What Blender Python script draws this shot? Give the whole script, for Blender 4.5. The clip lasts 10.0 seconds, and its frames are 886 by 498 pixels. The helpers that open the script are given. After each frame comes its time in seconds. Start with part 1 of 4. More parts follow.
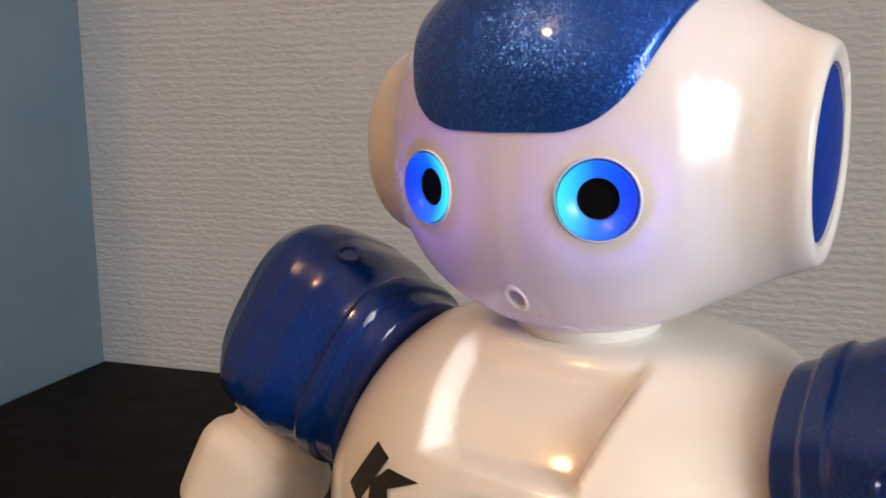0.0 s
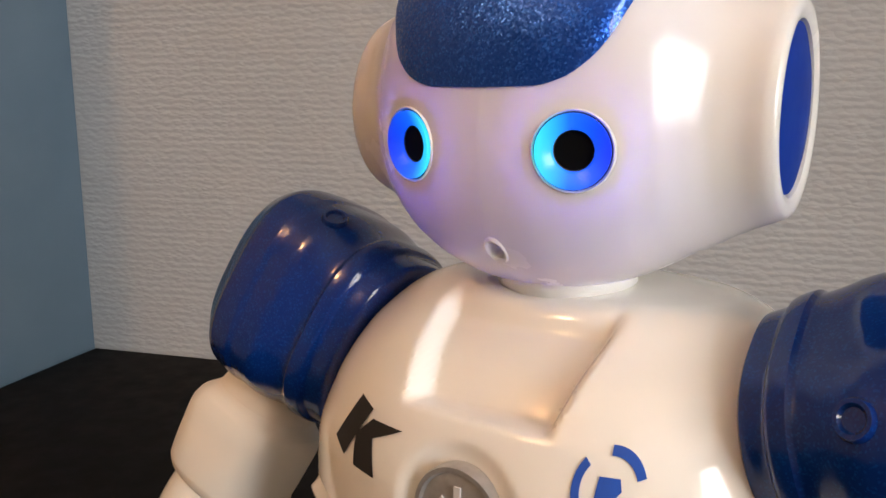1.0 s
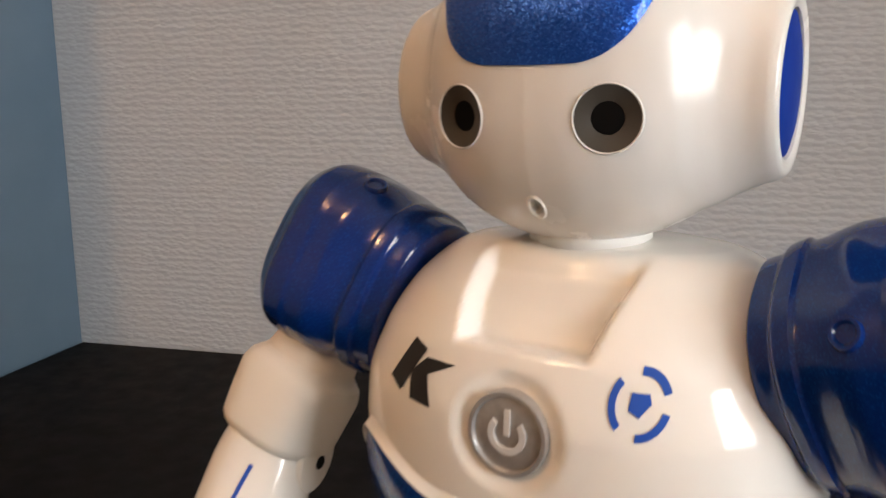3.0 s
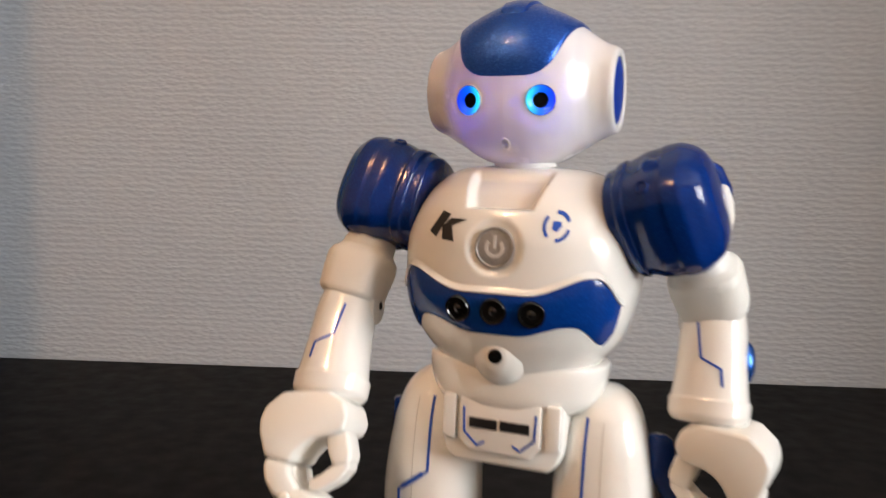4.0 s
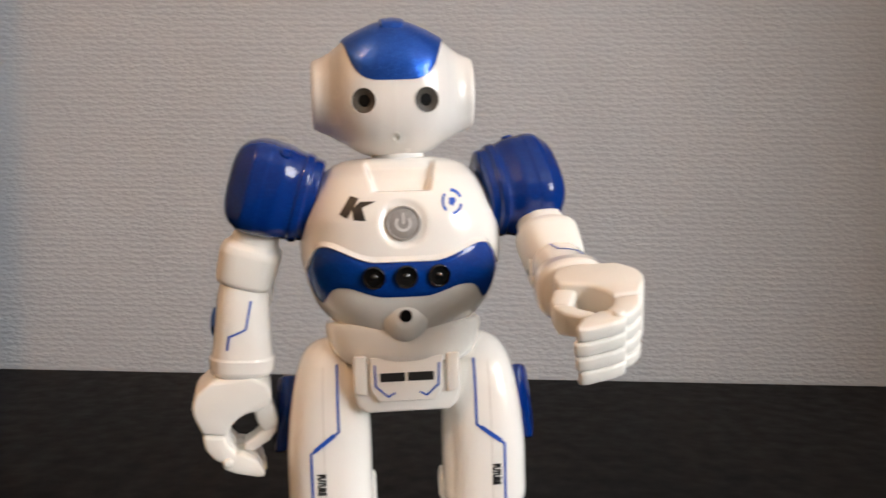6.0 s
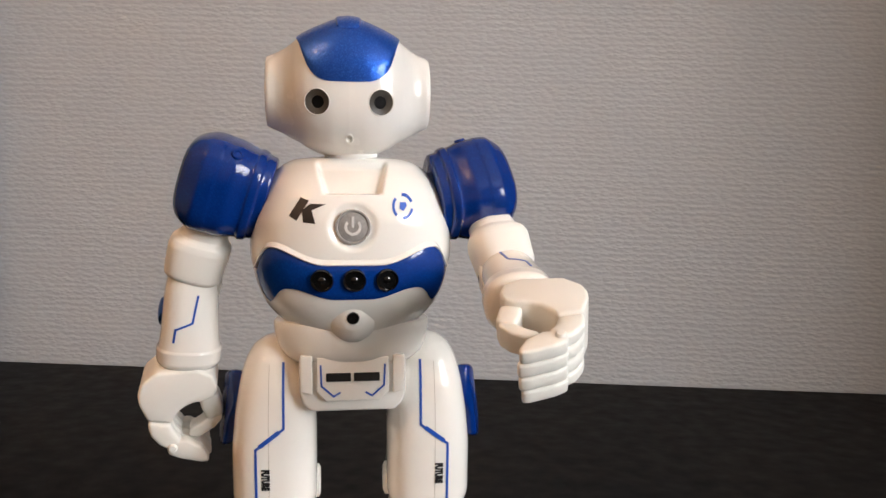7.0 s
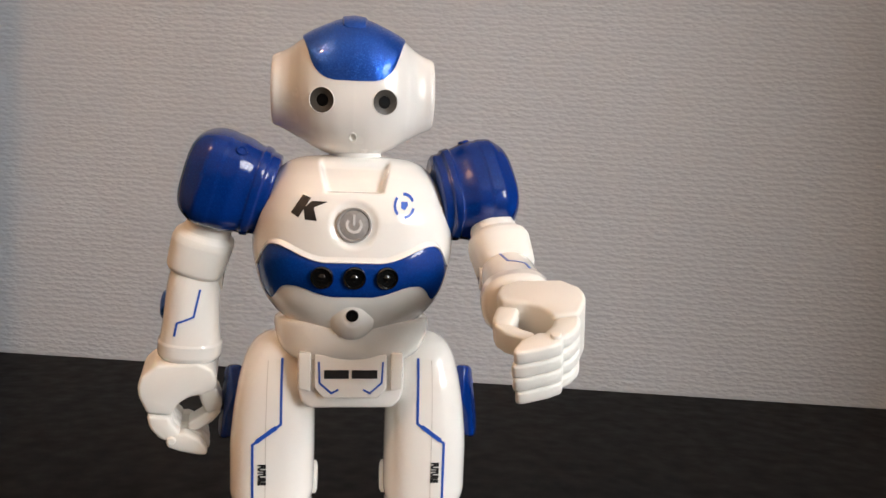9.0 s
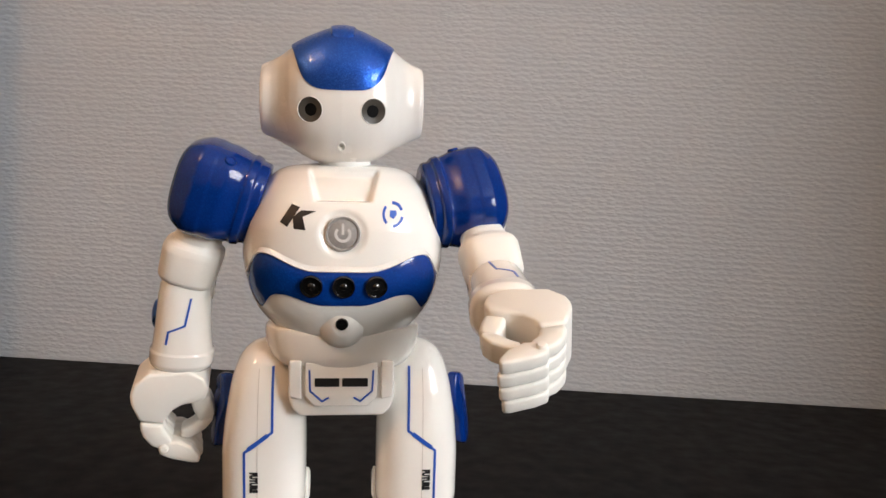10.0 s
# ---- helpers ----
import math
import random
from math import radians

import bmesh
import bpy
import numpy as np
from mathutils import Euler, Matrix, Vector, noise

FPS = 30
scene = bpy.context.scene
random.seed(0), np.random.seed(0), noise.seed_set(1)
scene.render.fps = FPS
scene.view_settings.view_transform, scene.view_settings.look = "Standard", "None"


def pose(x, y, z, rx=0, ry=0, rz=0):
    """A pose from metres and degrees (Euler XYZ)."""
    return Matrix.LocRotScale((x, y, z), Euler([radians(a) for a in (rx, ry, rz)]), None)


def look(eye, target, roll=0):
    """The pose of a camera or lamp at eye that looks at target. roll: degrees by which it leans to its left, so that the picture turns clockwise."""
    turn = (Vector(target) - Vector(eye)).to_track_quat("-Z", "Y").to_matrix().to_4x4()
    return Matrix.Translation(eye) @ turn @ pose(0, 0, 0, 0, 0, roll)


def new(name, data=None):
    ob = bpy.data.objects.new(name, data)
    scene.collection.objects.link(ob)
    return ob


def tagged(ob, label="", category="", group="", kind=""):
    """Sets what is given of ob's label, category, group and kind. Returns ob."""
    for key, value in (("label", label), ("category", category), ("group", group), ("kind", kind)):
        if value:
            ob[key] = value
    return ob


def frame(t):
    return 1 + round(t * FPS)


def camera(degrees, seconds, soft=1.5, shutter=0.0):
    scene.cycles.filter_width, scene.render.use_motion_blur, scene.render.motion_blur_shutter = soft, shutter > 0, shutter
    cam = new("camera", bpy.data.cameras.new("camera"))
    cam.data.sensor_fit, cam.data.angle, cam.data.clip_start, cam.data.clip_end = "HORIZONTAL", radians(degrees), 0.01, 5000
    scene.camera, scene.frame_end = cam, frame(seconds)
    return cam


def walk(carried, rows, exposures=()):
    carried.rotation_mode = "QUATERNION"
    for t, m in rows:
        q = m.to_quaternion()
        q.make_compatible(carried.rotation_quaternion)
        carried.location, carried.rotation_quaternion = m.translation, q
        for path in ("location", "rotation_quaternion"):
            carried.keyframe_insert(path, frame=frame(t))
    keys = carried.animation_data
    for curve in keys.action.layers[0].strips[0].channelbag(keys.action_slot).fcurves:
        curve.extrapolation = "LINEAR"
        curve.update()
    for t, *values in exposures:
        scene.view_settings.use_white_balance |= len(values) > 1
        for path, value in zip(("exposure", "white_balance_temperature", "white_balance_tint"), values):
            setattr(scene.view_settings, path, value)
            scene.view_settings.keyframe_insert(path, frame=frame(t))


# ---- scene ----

# The camera, held by hand over the table, and the turn of the toy robot on it.
CAMERA_ROWS = [
    (0, 0.0183, -0.1294, 0.2400, 80.37, 0.12, 17.04),
    (0.5, 0.0219, -0.1314, 0.2366, 80.16, -0.09, 16.67),
    (1, 0.0209, -0.1332, 0.2352, 79.77, 0.22, 16.41),
    (1.5, 0.0215, -0.1312, 0.2324, 79.47, 0.00, 16.27),
    (2, 0.0226, -0.1305, 0.2319, 79.18, 0.22, 16.10),
    (2.2, 0.0211, -0.1309, 0.2339, 79.03, 0.53, 16.02),
    (3.3, 0.0031, -0.1951, 0.2281, 80.69, 0.03, 11.56),
    (3.5, -0.0105, -0.2314, 0.2256, 81.89, -0.73, 8.50),
    (3.6, -0.0023, -0.2436, 0.2258, 82.10, -0.40, 7.74),
    (4, -0.0116, -0.3145, 0.2014, 84.86, -1.27, 3.12),
    (4.2, -0.0313, -0.3472, 0.1878, 86.12, -2.15, -1.62),
    (4.5, -0.0428, -0.3715, 0.1812, 87.04, -2.75, -6.85),
    (4.7, -0.0305, -0.3748, 0.1843, 86.86, -2.41, -5.84),
    (5, -0.0353, -0.3741, 0.1831, 87.09, -2.47, -5.62),
    (5.3, -0.0208, -0.3797, 0.1826, 87.07, -1.94, -2.44),
    (5.4, -0.0168, -0.3823, 0.1780, 87.36, -1.92, -2.31),
    (5.5, -0.0092, -0.3835, 0.1757, 87.49, -1.52, -0.59),
    (5.6, -0.0044, -0.3796, 0.1779, 87.25, -1.18, 0.93),
    (5.7, -0.0012, -0.3735, 0.1857, 86.71, -1.11, 1.20),
    (6, 0.0334, -0.3733, 0.1812, 87.33, -0.57, 2.85),
    (6.2, 0.0426, -0.3706, 0.1834, 87.29, -0.82, 3.14),
    (7.3, 0.0604, -0.3719, 0.1822, 87.21, -1.85, 3.27),
    (7.5, 0.0590, -0.3732, 0.1860, 87.17, -2.14, 3.39),
    (8, 0.0587, -0.3726, 0.1859, 87.33, -2.58, 3.65),
    (8.5, 0.0563, -0.3722, 0.1844, 87.37, -2.91, 4.08),
    (9, 0.0636, -0.3725, 0.1807, 87.55, -2.87, 4.11),
    (9.5, 0.0670, -0.3721, 0.1845, 87.21, -2.87, 4.24),
    (10, 0.0702, -0.3728, 0.1852, 87.44, -2.54, 4.42),
]
cam = camera(57.1, 10.0, soft=1.5, shutter=0.4)
walk(cam, [(t, pose(x, y, z, rx, ry, rz)) for t, x, y, z, rx, ry, rz in CAMERA_ROWS],
     exposures=[(0, -0.18, 6850, 10), (2.2, -0.18, 6850, 10), (3.5, -0.10, 6550, 10), (4.2, 0.0, 6500, 10), (4.6, 0.08, 6500, 10), (5.3, 0.08, 6500, 10), (5.7, -0.04, 6500, 10), (10, -0.06, 6500, 10)])
ROBOT_ROWS = [
    (0, -0.0000, -0.0000, 0.0000, -2.34, 0.48, -18.38),
    (3.95, -0.0000, -0.0000, 0.0000, -2.34, 0.48, -18.38),
    (4.2, 0.0051, 0.0088, 0.0000, -0.31, 0.56, -32.66),
    (4.5, 0.0074, 0.0044, 0.0000, -0.78, 0.75, -42.81),
    (4.7, -0.0016, 0.0056, 0.0000, 0.97, 0.55, -42.57),
    (5.1, -0.0016, 0.0056, 0.0000, 0.97, 0.55, -42.57),
    (5.3, 0.0004, 0.0057, 0.0000, 1.14, 0.86, -34.85),
    (5.4, 0.0032, 0.0042, 0.0000, 0.24, 0.70, -26.90),
    (5.5, -0.0024, 0.0041, 0.0000, -0.09, -0.47, -21.09),
    (5.6, 0.0044, -0.0022, 0.0000, -1.42, -2.27, -7.72),
    (5.7, 0.0082, 0.0068, 0.0000, 2.13, -0.50, 4.88),
    (6, 0.0023, 0.0010, 0.0000, -1.23, -2.42, 8.45),
    (6.2, -0.0016, 0.0096, 0.0000, 1.54, -1.47, 10.75),
    (10, -0.0016, 0.0096, 0.0000, 1.54, -1.47, 10.75),
]

WALL_Y, WALL_X = 0.510, -0.526
FLOOR_Z, CEIL_Z, EAST_X, SOUTH_Y, WEST_X = -0.74, 1.76, 2.3, -2.9, -2.2

# ---- light ----
world = bpy.data.worlds.new("world")
scene.world = world
world.use_nodes = True
wn = world.node_tree.nodes
sky = wn.new("ShaderNodeTexSky")
sky.sky_type, sky.sun_disc = "NISHITA", False
sky.sun_elevation, sky.sun_rotation = radians(25), radians(200)
world.node_tree.links.new(sky.outputs[0], wn["Background"].inputs[0])
wn["Background"].inputs[1].default_value = 0.10


def area_lamp(name, m, power, colour, sx, sy):
    data = bpy.data.lights.new(name, "AREA")
    data.shape, data.size, data.size_y = "RECTANGLE", sx, sy
    data.energy, data.color = power, colour
    ob = new(name, data)
    ob.matrix_world = m
    return ob


# Daylight in the opening of the east window; the warm floor lamp glows by its material.
area_lamp("window_daylight", look((EAST_X - 0.04, -1.50, 0.80), (EAST_X - 1.04, -1.10, 0.60)), 71.0, (0.97, 0.98, 1.0), 1.1, 1.2)


# ---- materials ----
def mat(name, colour, rough=0.5, metal=0.0, coat=0.0, spec=0.5):
    m = bpy.data.materials.new(name)
    m.use_nodes = True
    b = m.node_tree.nodes["Principled BSDF"]
    b.inputs["Base Color"].default_value = (*colour, 1)
    b.inputs["Roughness"].default_value = rough
    b.inputs["Metallic"].default_value = metal
    b.inputs["Coat Weight"].default_value = coat
    b.inputs["Coat Roughness"].default_value = 0.05
    b.inputs["Specular IOR Level"].default_value = spec
    return m


def nd(m, kind, **inputs):
    n = m.node_tree.nodes.new(kind)
    for k, v in inputs.items():
        n.inputs[k.replace("_", " ")].default_value = v
    return n


def link(m, a, b):
    m.node_tree.links.new(a, b)


def bsdf(m):
    return m.node_tree.nodes["Principled BSDF"]


def coords(m, scale=(1, 1, 1)):
    c = nd(m, "ShaderNodeTexCoord")
    mp = nd(m, "ShaderNodeMapping")
    mp.inputs["Scale"].default_value = scale
    link(m, c.outputs["Object"], mp.inputs["Vector"])
    return mp.outputs["Vector"]


def mottle(m, c1, c2, scale, detail=4.0):
    """Vary the base colour between two colours by noise."""
    n = nd(m, "ShaderNodeTexNoise", Scale=scale, Detail=detail)
    link(m, coords(m), n.inputs["Vector"])
    r = nd(m, "ShaderNodeValToRGB")
    r.color_ramp.elements[0].color, r.color_ramp.elements[1].color = (*c1, 1), (*c2, 1)
    r.color_ramp.elements[0].position, r.color_ramp.elements[1].position = 0.3, 0.7
    link(m, n.outputs["Fac"], r.inputs["Fac"])
    link(m, r.outputs["Color"], bsdf(m).inputs["Base Color"])
    return n


def rough_noise(m, lo, hi, scale):
    n = nd(m, "ShaderNodeTexNoise", Scale=scale, Detail=5.0)
    link(m, coords(m), n.inputs["Vector"])
    r = nd(m, "ShaderNodeMapRange", To_Min=lo, To_Max=hi)
    r.inputs["From Min"].default_value, r.inputs["From Max"].default_value = 0.3, 0.7
    link(m, n.outputs["Fac"], r.inputs["Value"])
    link(m, r.outputs["Result"], bsdf(m).inputs["Roughness"])


def bump(m, height, strength, distance):
    b = nd(m, "ShaderNodeBump", Strength=strength, Distance=distance)
    link(m, height, b.inputs["Height"])
    link(m, b.outputs["Normal"], bsdf(m).inputs["Normal"])
    return b


def white_plastic(name, colour, rough, coat):
    m = mat(name, colour, rough, coat=coat)
    b = bsdf(m)
    b.inputs["Subsurface Weight"].default_value = 0.25
    b.inputs["Subsurface Radius"].default_value = (1.0, 0.9, 0.9)
    b.inputs["Subsurface Scale"].default_value = 0.003
    rough_noise(m, rough * 0.8, rough * 1.3, 60.0)
    n = nd(m, "ShaderNodeTexNoise", Scale=900.0, Detail=2.0)
    link(m, coords(m), n.inputs["Vector"])
    bump(m, n.outputs["Fac"], 0.05, 0.0002)
    return m


GLOSS_WHITE = white_plastic("gloss_white_plastic", (0.90, 0.872, 0.815), 0.15, 0.7)
SATIN_WHITE = white_plastic("satin_white_plastic", (0.87, 0.84, 0.775), 0.38, 0.0)
SOFT_WHITE = white_plastic("soft_white_plastic", (0.88, 0.86, 0.815), 0.45, 0.0)


def blue_paint(name, colour, rough, flake):
    """Clear-coated blue; with flake, pearl paint whose tiny flakes glitter round the highlights."""
    m = mat(name, colour, rough, metal=0.6 if flake else 0.0, coat=0.5 if flake else 0.35, spec=0.4 if flake else 0.3)
    v = nd(m, "ShaderNodeTexVoronoi", Scale=3600.0)
    link(m, coords(m), v.inputs["Vector"])
    sep = nd(m, "ShaderNodeSeparateColor")
    link(m, v.outputs["Color"], sep.inputs[0])
    mix = nd(m, "ShaderNodeMixRGB")
    mix.inputs["Color1"].default_value = (*colour, 1)
    mix.inputs["Color2"].default_value = (colour[0] * 2 + 0.01 * flake, colour[1] * 2, min(1, colour[2] * 1.5), 1)
    r = nd(m, "ShaderNodeMapRange")
    r.inputs["From Min"].default_value, r.inputs["From Max"].default_value = 0.7, 1.0
    link(m, sep.outputs[0], r.inputs["Value"])
    link(m, r.outputs["Result"], mix.inputs["Fac"])
    link(m, mix.outputs["Color"], bsdf(m).inputs["Base Color"])
    if flake:
        geo = nd(m, "ShaderNodeNewGeometry")
        lean = nd(m, "ShaderNodeVectorMath")
        lean.operation = "MULTIPLY_ADD"
        centred = nd(m, "ShaderNodeVectorMath")
        centred.operation = "SUBTRACT"
        link(m, v.outputs["Color"], centred.inputs[0])
        centred.inputs[1].default_value = (0.5, 0.5, 0.5)
        link(m, centred.outputs[0], lean.inputs[0])
        lean.inputs[1].default_value = (0.30, 0.30, 0.30)
        link(m, geo.outputs["Normal"], lean.inputs[2])
        unit = nd(m, "ShaderNodeVectorMath")
        unit.operation = "NORMALIZE"
        link(m, lean.outputs[0], unit.inputs[0])
        link(m, unit.outputs[0], bsdf(m).inputs["Normal"])
        link(m, geo.outputs["Normal"], bsdf(m).inputs["Coat Normal"])
    return m


VISOR_BLUE = blue_paint("pearl_blue_paint", (0.005, 0.072, 0.42), 0.30, 1.0)
PAD_BLUE = blue_paint("deep_blue_plastic", (0.0012, 0.022, 0.165), 0.16, 0.0)
BELT_BLUE = blue_paint("belt_blue_paint", (0.0012, 0.033, 0.225), 0.18, 0.0)
EAR_BLUE = mat("ear_blue_plastic", (0.003, 0.032, 0.26), 0.5, spec=0.15)
DISC_BLUE = mat("chrome_blue_dome", (0.010, 0.12, 0.50), 0.15, metal=0.7, coat=1.0)
rough_noise(EAR_BLUE, 0.42, 0.6, 90.0)
rough_noise(DISC_BLUE, 0.12, 0.24, 90.0)
INK_BLUE = mat("blue_print", (0.015, 0.085, 0.45), 0.35)
INK_BLACK = mat("black_print", (0.008, 0.008, 0.009), 0.4)
BLACK_GLOSS = mat("black_gloss_lens", (0.004, 0.004, 0.004), 0.08, coat=1.0)
PUPIL_BLACK = mat("pupil_black", (0.003, 0.003, 0.003), 0.6, spec=0.08)
EYE_GREY = mat("smoked_eye_ring", (0.062, 0.055, 0.046), 0.36, spec=0.3)
SILVER = mat("silver_paint", (0.48, 0.47, 0.46), 0.32, metal=0.6)
SILVER_LIGHT = mat("pale_icon_paint", (0.74, 0.73, 0.72), 0.35, metal=0.2)
mottle(SILVER, (0.44, 0.43, 0.42), (0.52, 0.51, 0.50), 700.0)
SEAM_GREY = mat("seam_shade", (0.52, 0.48, 0.42), 0.5)


def eye_glow(name, side):
    """The lit ring: paler on the nose's side, where its lamp sits."""
    m = mat(name, (0.02, 0.10, 0.5), 0.3)
    b = bsdf(m)
    sep = nd(m, "ShaderNodeSeparateXYZ")
    link(m, coords(m, (100, 100, 100)), sep.inputs[0])
    mr = nd(m, "ShaderNodeMapRange")
    mr.inputs["From Min"].default_value, mr.inputs["From Max"].default_value = 0.5 * side, -0.5 * side
    link(m, sep.outputs["X"], mr.inputs["Value"])
    r = nd(m, "ShaderNodeValToRGB")
    r.color_ramp.elements[0].color, r.color_ramp.elements[1].color = (0.0, 0.012, 0.85, 1), (0.02, 0.85, 1.0, 1)
    mid = r.color_ramp.elements.new(0.55)
    mid.color = (0.0, 0.14, 1.0, 1)
    link(m, mr.outputs["Result"], r.inputs["Fac"])
    link(m, r.outputs["Color"], b.inputs["Emission Color"])
    b.inputs["Emission Strength"].default_value = 1.15
    return m


EYE_GLOW = {side: eye_glow("blue_eye_light", side) for side in (-1, 1)}
EYE_BACKLIGHT = mat("blue_eye_lamp", (0.02, 0.05, 0.5), 0.4)
bsdf(EYE_BACKLIGHT).inputs["Emission Color"].default_value = (0.10, 0.10, 1.0, 1)
bsdf(EYE_BACKLIGHT).inputs["Emission Strength"].default_value = 190.0


def translucent(m, share):
    """Let a share of the light through the thin shell."""
    out = m.node_tree.nodes["Material Output"]
    t = nd(m, "ShaderNodeBsdfTranslucent", Color=(0.85, 0.80, 0.78, 1))
    mix = nd(m, "ShaderNodeMixShader", Fac=share)
    link(m, bsdf(m).outputs[0], mix.inputs[1])
    link(m, t.outputs[0], mix.inputs[2])
    link(m, mix.outputs[0], out.inputs["Surface"])


HEAD_WHITE = white_plastic("thin_gloss_white_plastic", (0.85, 0.82, 0.77), 0.22, 0.2)
translucent(HEAD_WHITE, 0.08)


def wallpaper(name, c1, c2, relief):
    m = mat(name, c1, 0.75)
    v = coords(m)
    # woven relief: short horizontal threads in staggered rows
    warp = nd(m, "ShaderNodeTexNoise", Scale=120.0, Detail=2.0)
    link(m, v, warp.inputs["Vector"])
    shift = nd(m, "ShaderNodeVectorMath")
    shift.operation = "MULTIPLY_ADD"
    link(m, warp.outputs["Color"], shift.inputs[0])
    shift.inputs[1].default_value = (0.003, 0.003, 0.0018)
    link(m, v, shift.inputs[2])
    stretch = nd(m, "ShaderNodeVectorMath")
    stretch.operation = "MULTIPLY"
    link(m, shift.outputs[0], stretch.inputs[0])
    stretch.inputs[1].default_value = (0.9, 1.0, 2.0)
    cells = nd(m, "ShaderNodeTexVoronoi", Scale=150.0)
    link(m, stretch.outputs[0], cells.inputs["Vector"])
    wave = nd(m, "ShaderNodeTexWave", Scale=48.0, Distortion=0.5, Detail=3.0)
    wave.bands_direction = "Z"
    link(m, shift.outputs[0], wave.inputs["Vector"])
    fine = nd(m, "ShaderNodeTexNoise", Scale=700.0, Detail=3.0)
    link(m, v, fine.inputs["Vector"])
    a = nd(m, "ShaderNodeMath")
    a.operation = "MULTIPLY_ADD"
    a.inputs[1].default_value = -2.2
    link(m, cells.outputs["Distance"], a.inputs[0])
    soft = nd(m, "ShaderNodeMath")
    soft.operation = "MULTIPLY"
    soft.inputs[1].default_value = 0.8
    link(m, wave.outputs["Fac"], soft.inputs[0])
    link(m, soft.outputs[0], a.inputs[2])
    b = nd(m, "ShaderNodeMath")
    b.operation = "MULTIPLY_ADD"
    b.inputs[1].default_value = 0.3
    link(m, fine.outputs["Fac"], b.inputs[0])
    link(m, a.outputs[0], b.inputs[2])
    bump(m, b.outputs[0], relief, 0.0012)
    big = nd(m, "ShaderNodeTexNoise", Scale=3.0, Detail=4.0)
    link(m, v, big.inputs["Vector"])
    r = nd(m, "ShaderNodeValToRGB")
    r.color_ramp.elements[0].color, r.color_ramp.elements[1].color = (*c1, 1), (*c2, 1)
    r.color_ramp.elements[0].position, r.color_ramp.elements[1].position = 0.3, 0.7
    link(m, big.outputs["Fac"], r.inputs["Fac"])
    link(m, r.outputs["Color"], bsdf(m).inputs["Base Color"])
    return m


WALLPAPER = wallpaper("woven_grey_wallpaper", (0.375, 0.39, 0.405), (0.41, 0.425, 0.44), 0.29)
BLUE_WALL = mat("blue_grey_paint", (0.10, 0.155, 0.21), 0.6)
mottle(BLUE_WALL, (0.09, 0.145, 0.20), (0.115, 0.17, 0.225), 9.0)
PLAIN_WALL = mat("plain_wall_paint", (0.62, 0.60, 0.56), 0.8)
mottle(PLAIN_WALL, (0.34, 0.28, 0.21), (0.38, 0.32, 0.25), 6.0)
CEIL_PAINT = mat("ceiling_paint", (0.78, 0.76, 0.72), 0.9)
mottle(CEIL_PAINT, (0.73, 0.72, 0.70), (0.78, 0.77, 0.75), 5.0)
FLOOR_MAT = mat("floor_laminate", (0.25, 0.17, 0.10), 0.45)
mottle(FLOOR_MAT, (0.20, 0.13, 0.075), (0.30, 0.21, 0.13), 7.0)
FRAME_WHITE = mat("window_frame_paint", (0.75, 0.75, 0.73), 0.4)
mottle(FRAME_WHITE, (0.72, 0.72, 0.70), (0.78, 0.78, 0.76), 12.0)
DESK = mat("black_brown_laminate", (0.006, 0.0055, 0.005), 0.6, spec=0.08)
mottle(DESK, (0.0045, 0.0041, 0.0040), (0.0075, 0.0069, 0.0066), 30.0)
rough_noise(DESK, 0.55, 0.68, 55.0)
GLASS = mat("window_glass", (1, 1, 1), 0.0)
bsdf(GLASS).inputs["Transmission Weight"].default_value = 1.0
LAMP_GLOW = mat("warm_lamp_glass", (0.9, 0.8, 0.65), 0.4)
bsdf(LAMP_GLOW).inputs["Emission Color"].default_value = (1.0, 0.54, 0.26, 1)
bsdf(LAMP_GLOW).inputs["Emission Strength"].default_value = 175.0


# ---- mesh tools ----
def part(name, bm, material, parent=None, label="", m=None, smooth=True):
    """Link a bmesh as one mesh object under its thing."""
    data = bpy.data.meshes.new(name)
    bmesh.ops.recalc_face_normals(bm, faces=bm.faces[:])
    if m is not None:
        bm.transform(m)
        if m.determinant() < 0:
            bmesh.ops.reverse_faces(bm, faces=bm.faces[:])
    for f in bm.faces:
        f.smooth = smooth
    bm.to_mesh(data)
    bm.free()
    data.materials.append(material)
    if smooth:
        data.set_sharp_from_angle(angle=radians(42))
    ob = new(name, data)
    if parent is not None:
        ob.parent = parent
    if label:
        tagged(ob, label)
    return ob


def box(x0, x1, y0, y1, z0, z1, bevel=0.0, segments=2):
    bm = bmesh.new()
    bmesh.ops.create_cube(bm, size=1.0)
    for v in bm.verts:
        v.co = Vector(((x0 + x1) / 2 + v.co.x * (x1 - x0), (y0 + y1) / 2 + v.co.y * (y1 - y0), (z0 + z1) / 2 + v.co.z * (z1 - z0)))
    if bevel:
        bmesh.ops.bevel(bm, geom=bm.edges[:], offset=bevel, segments=segments, affect="EDGES", profile=0.5)
    return bm


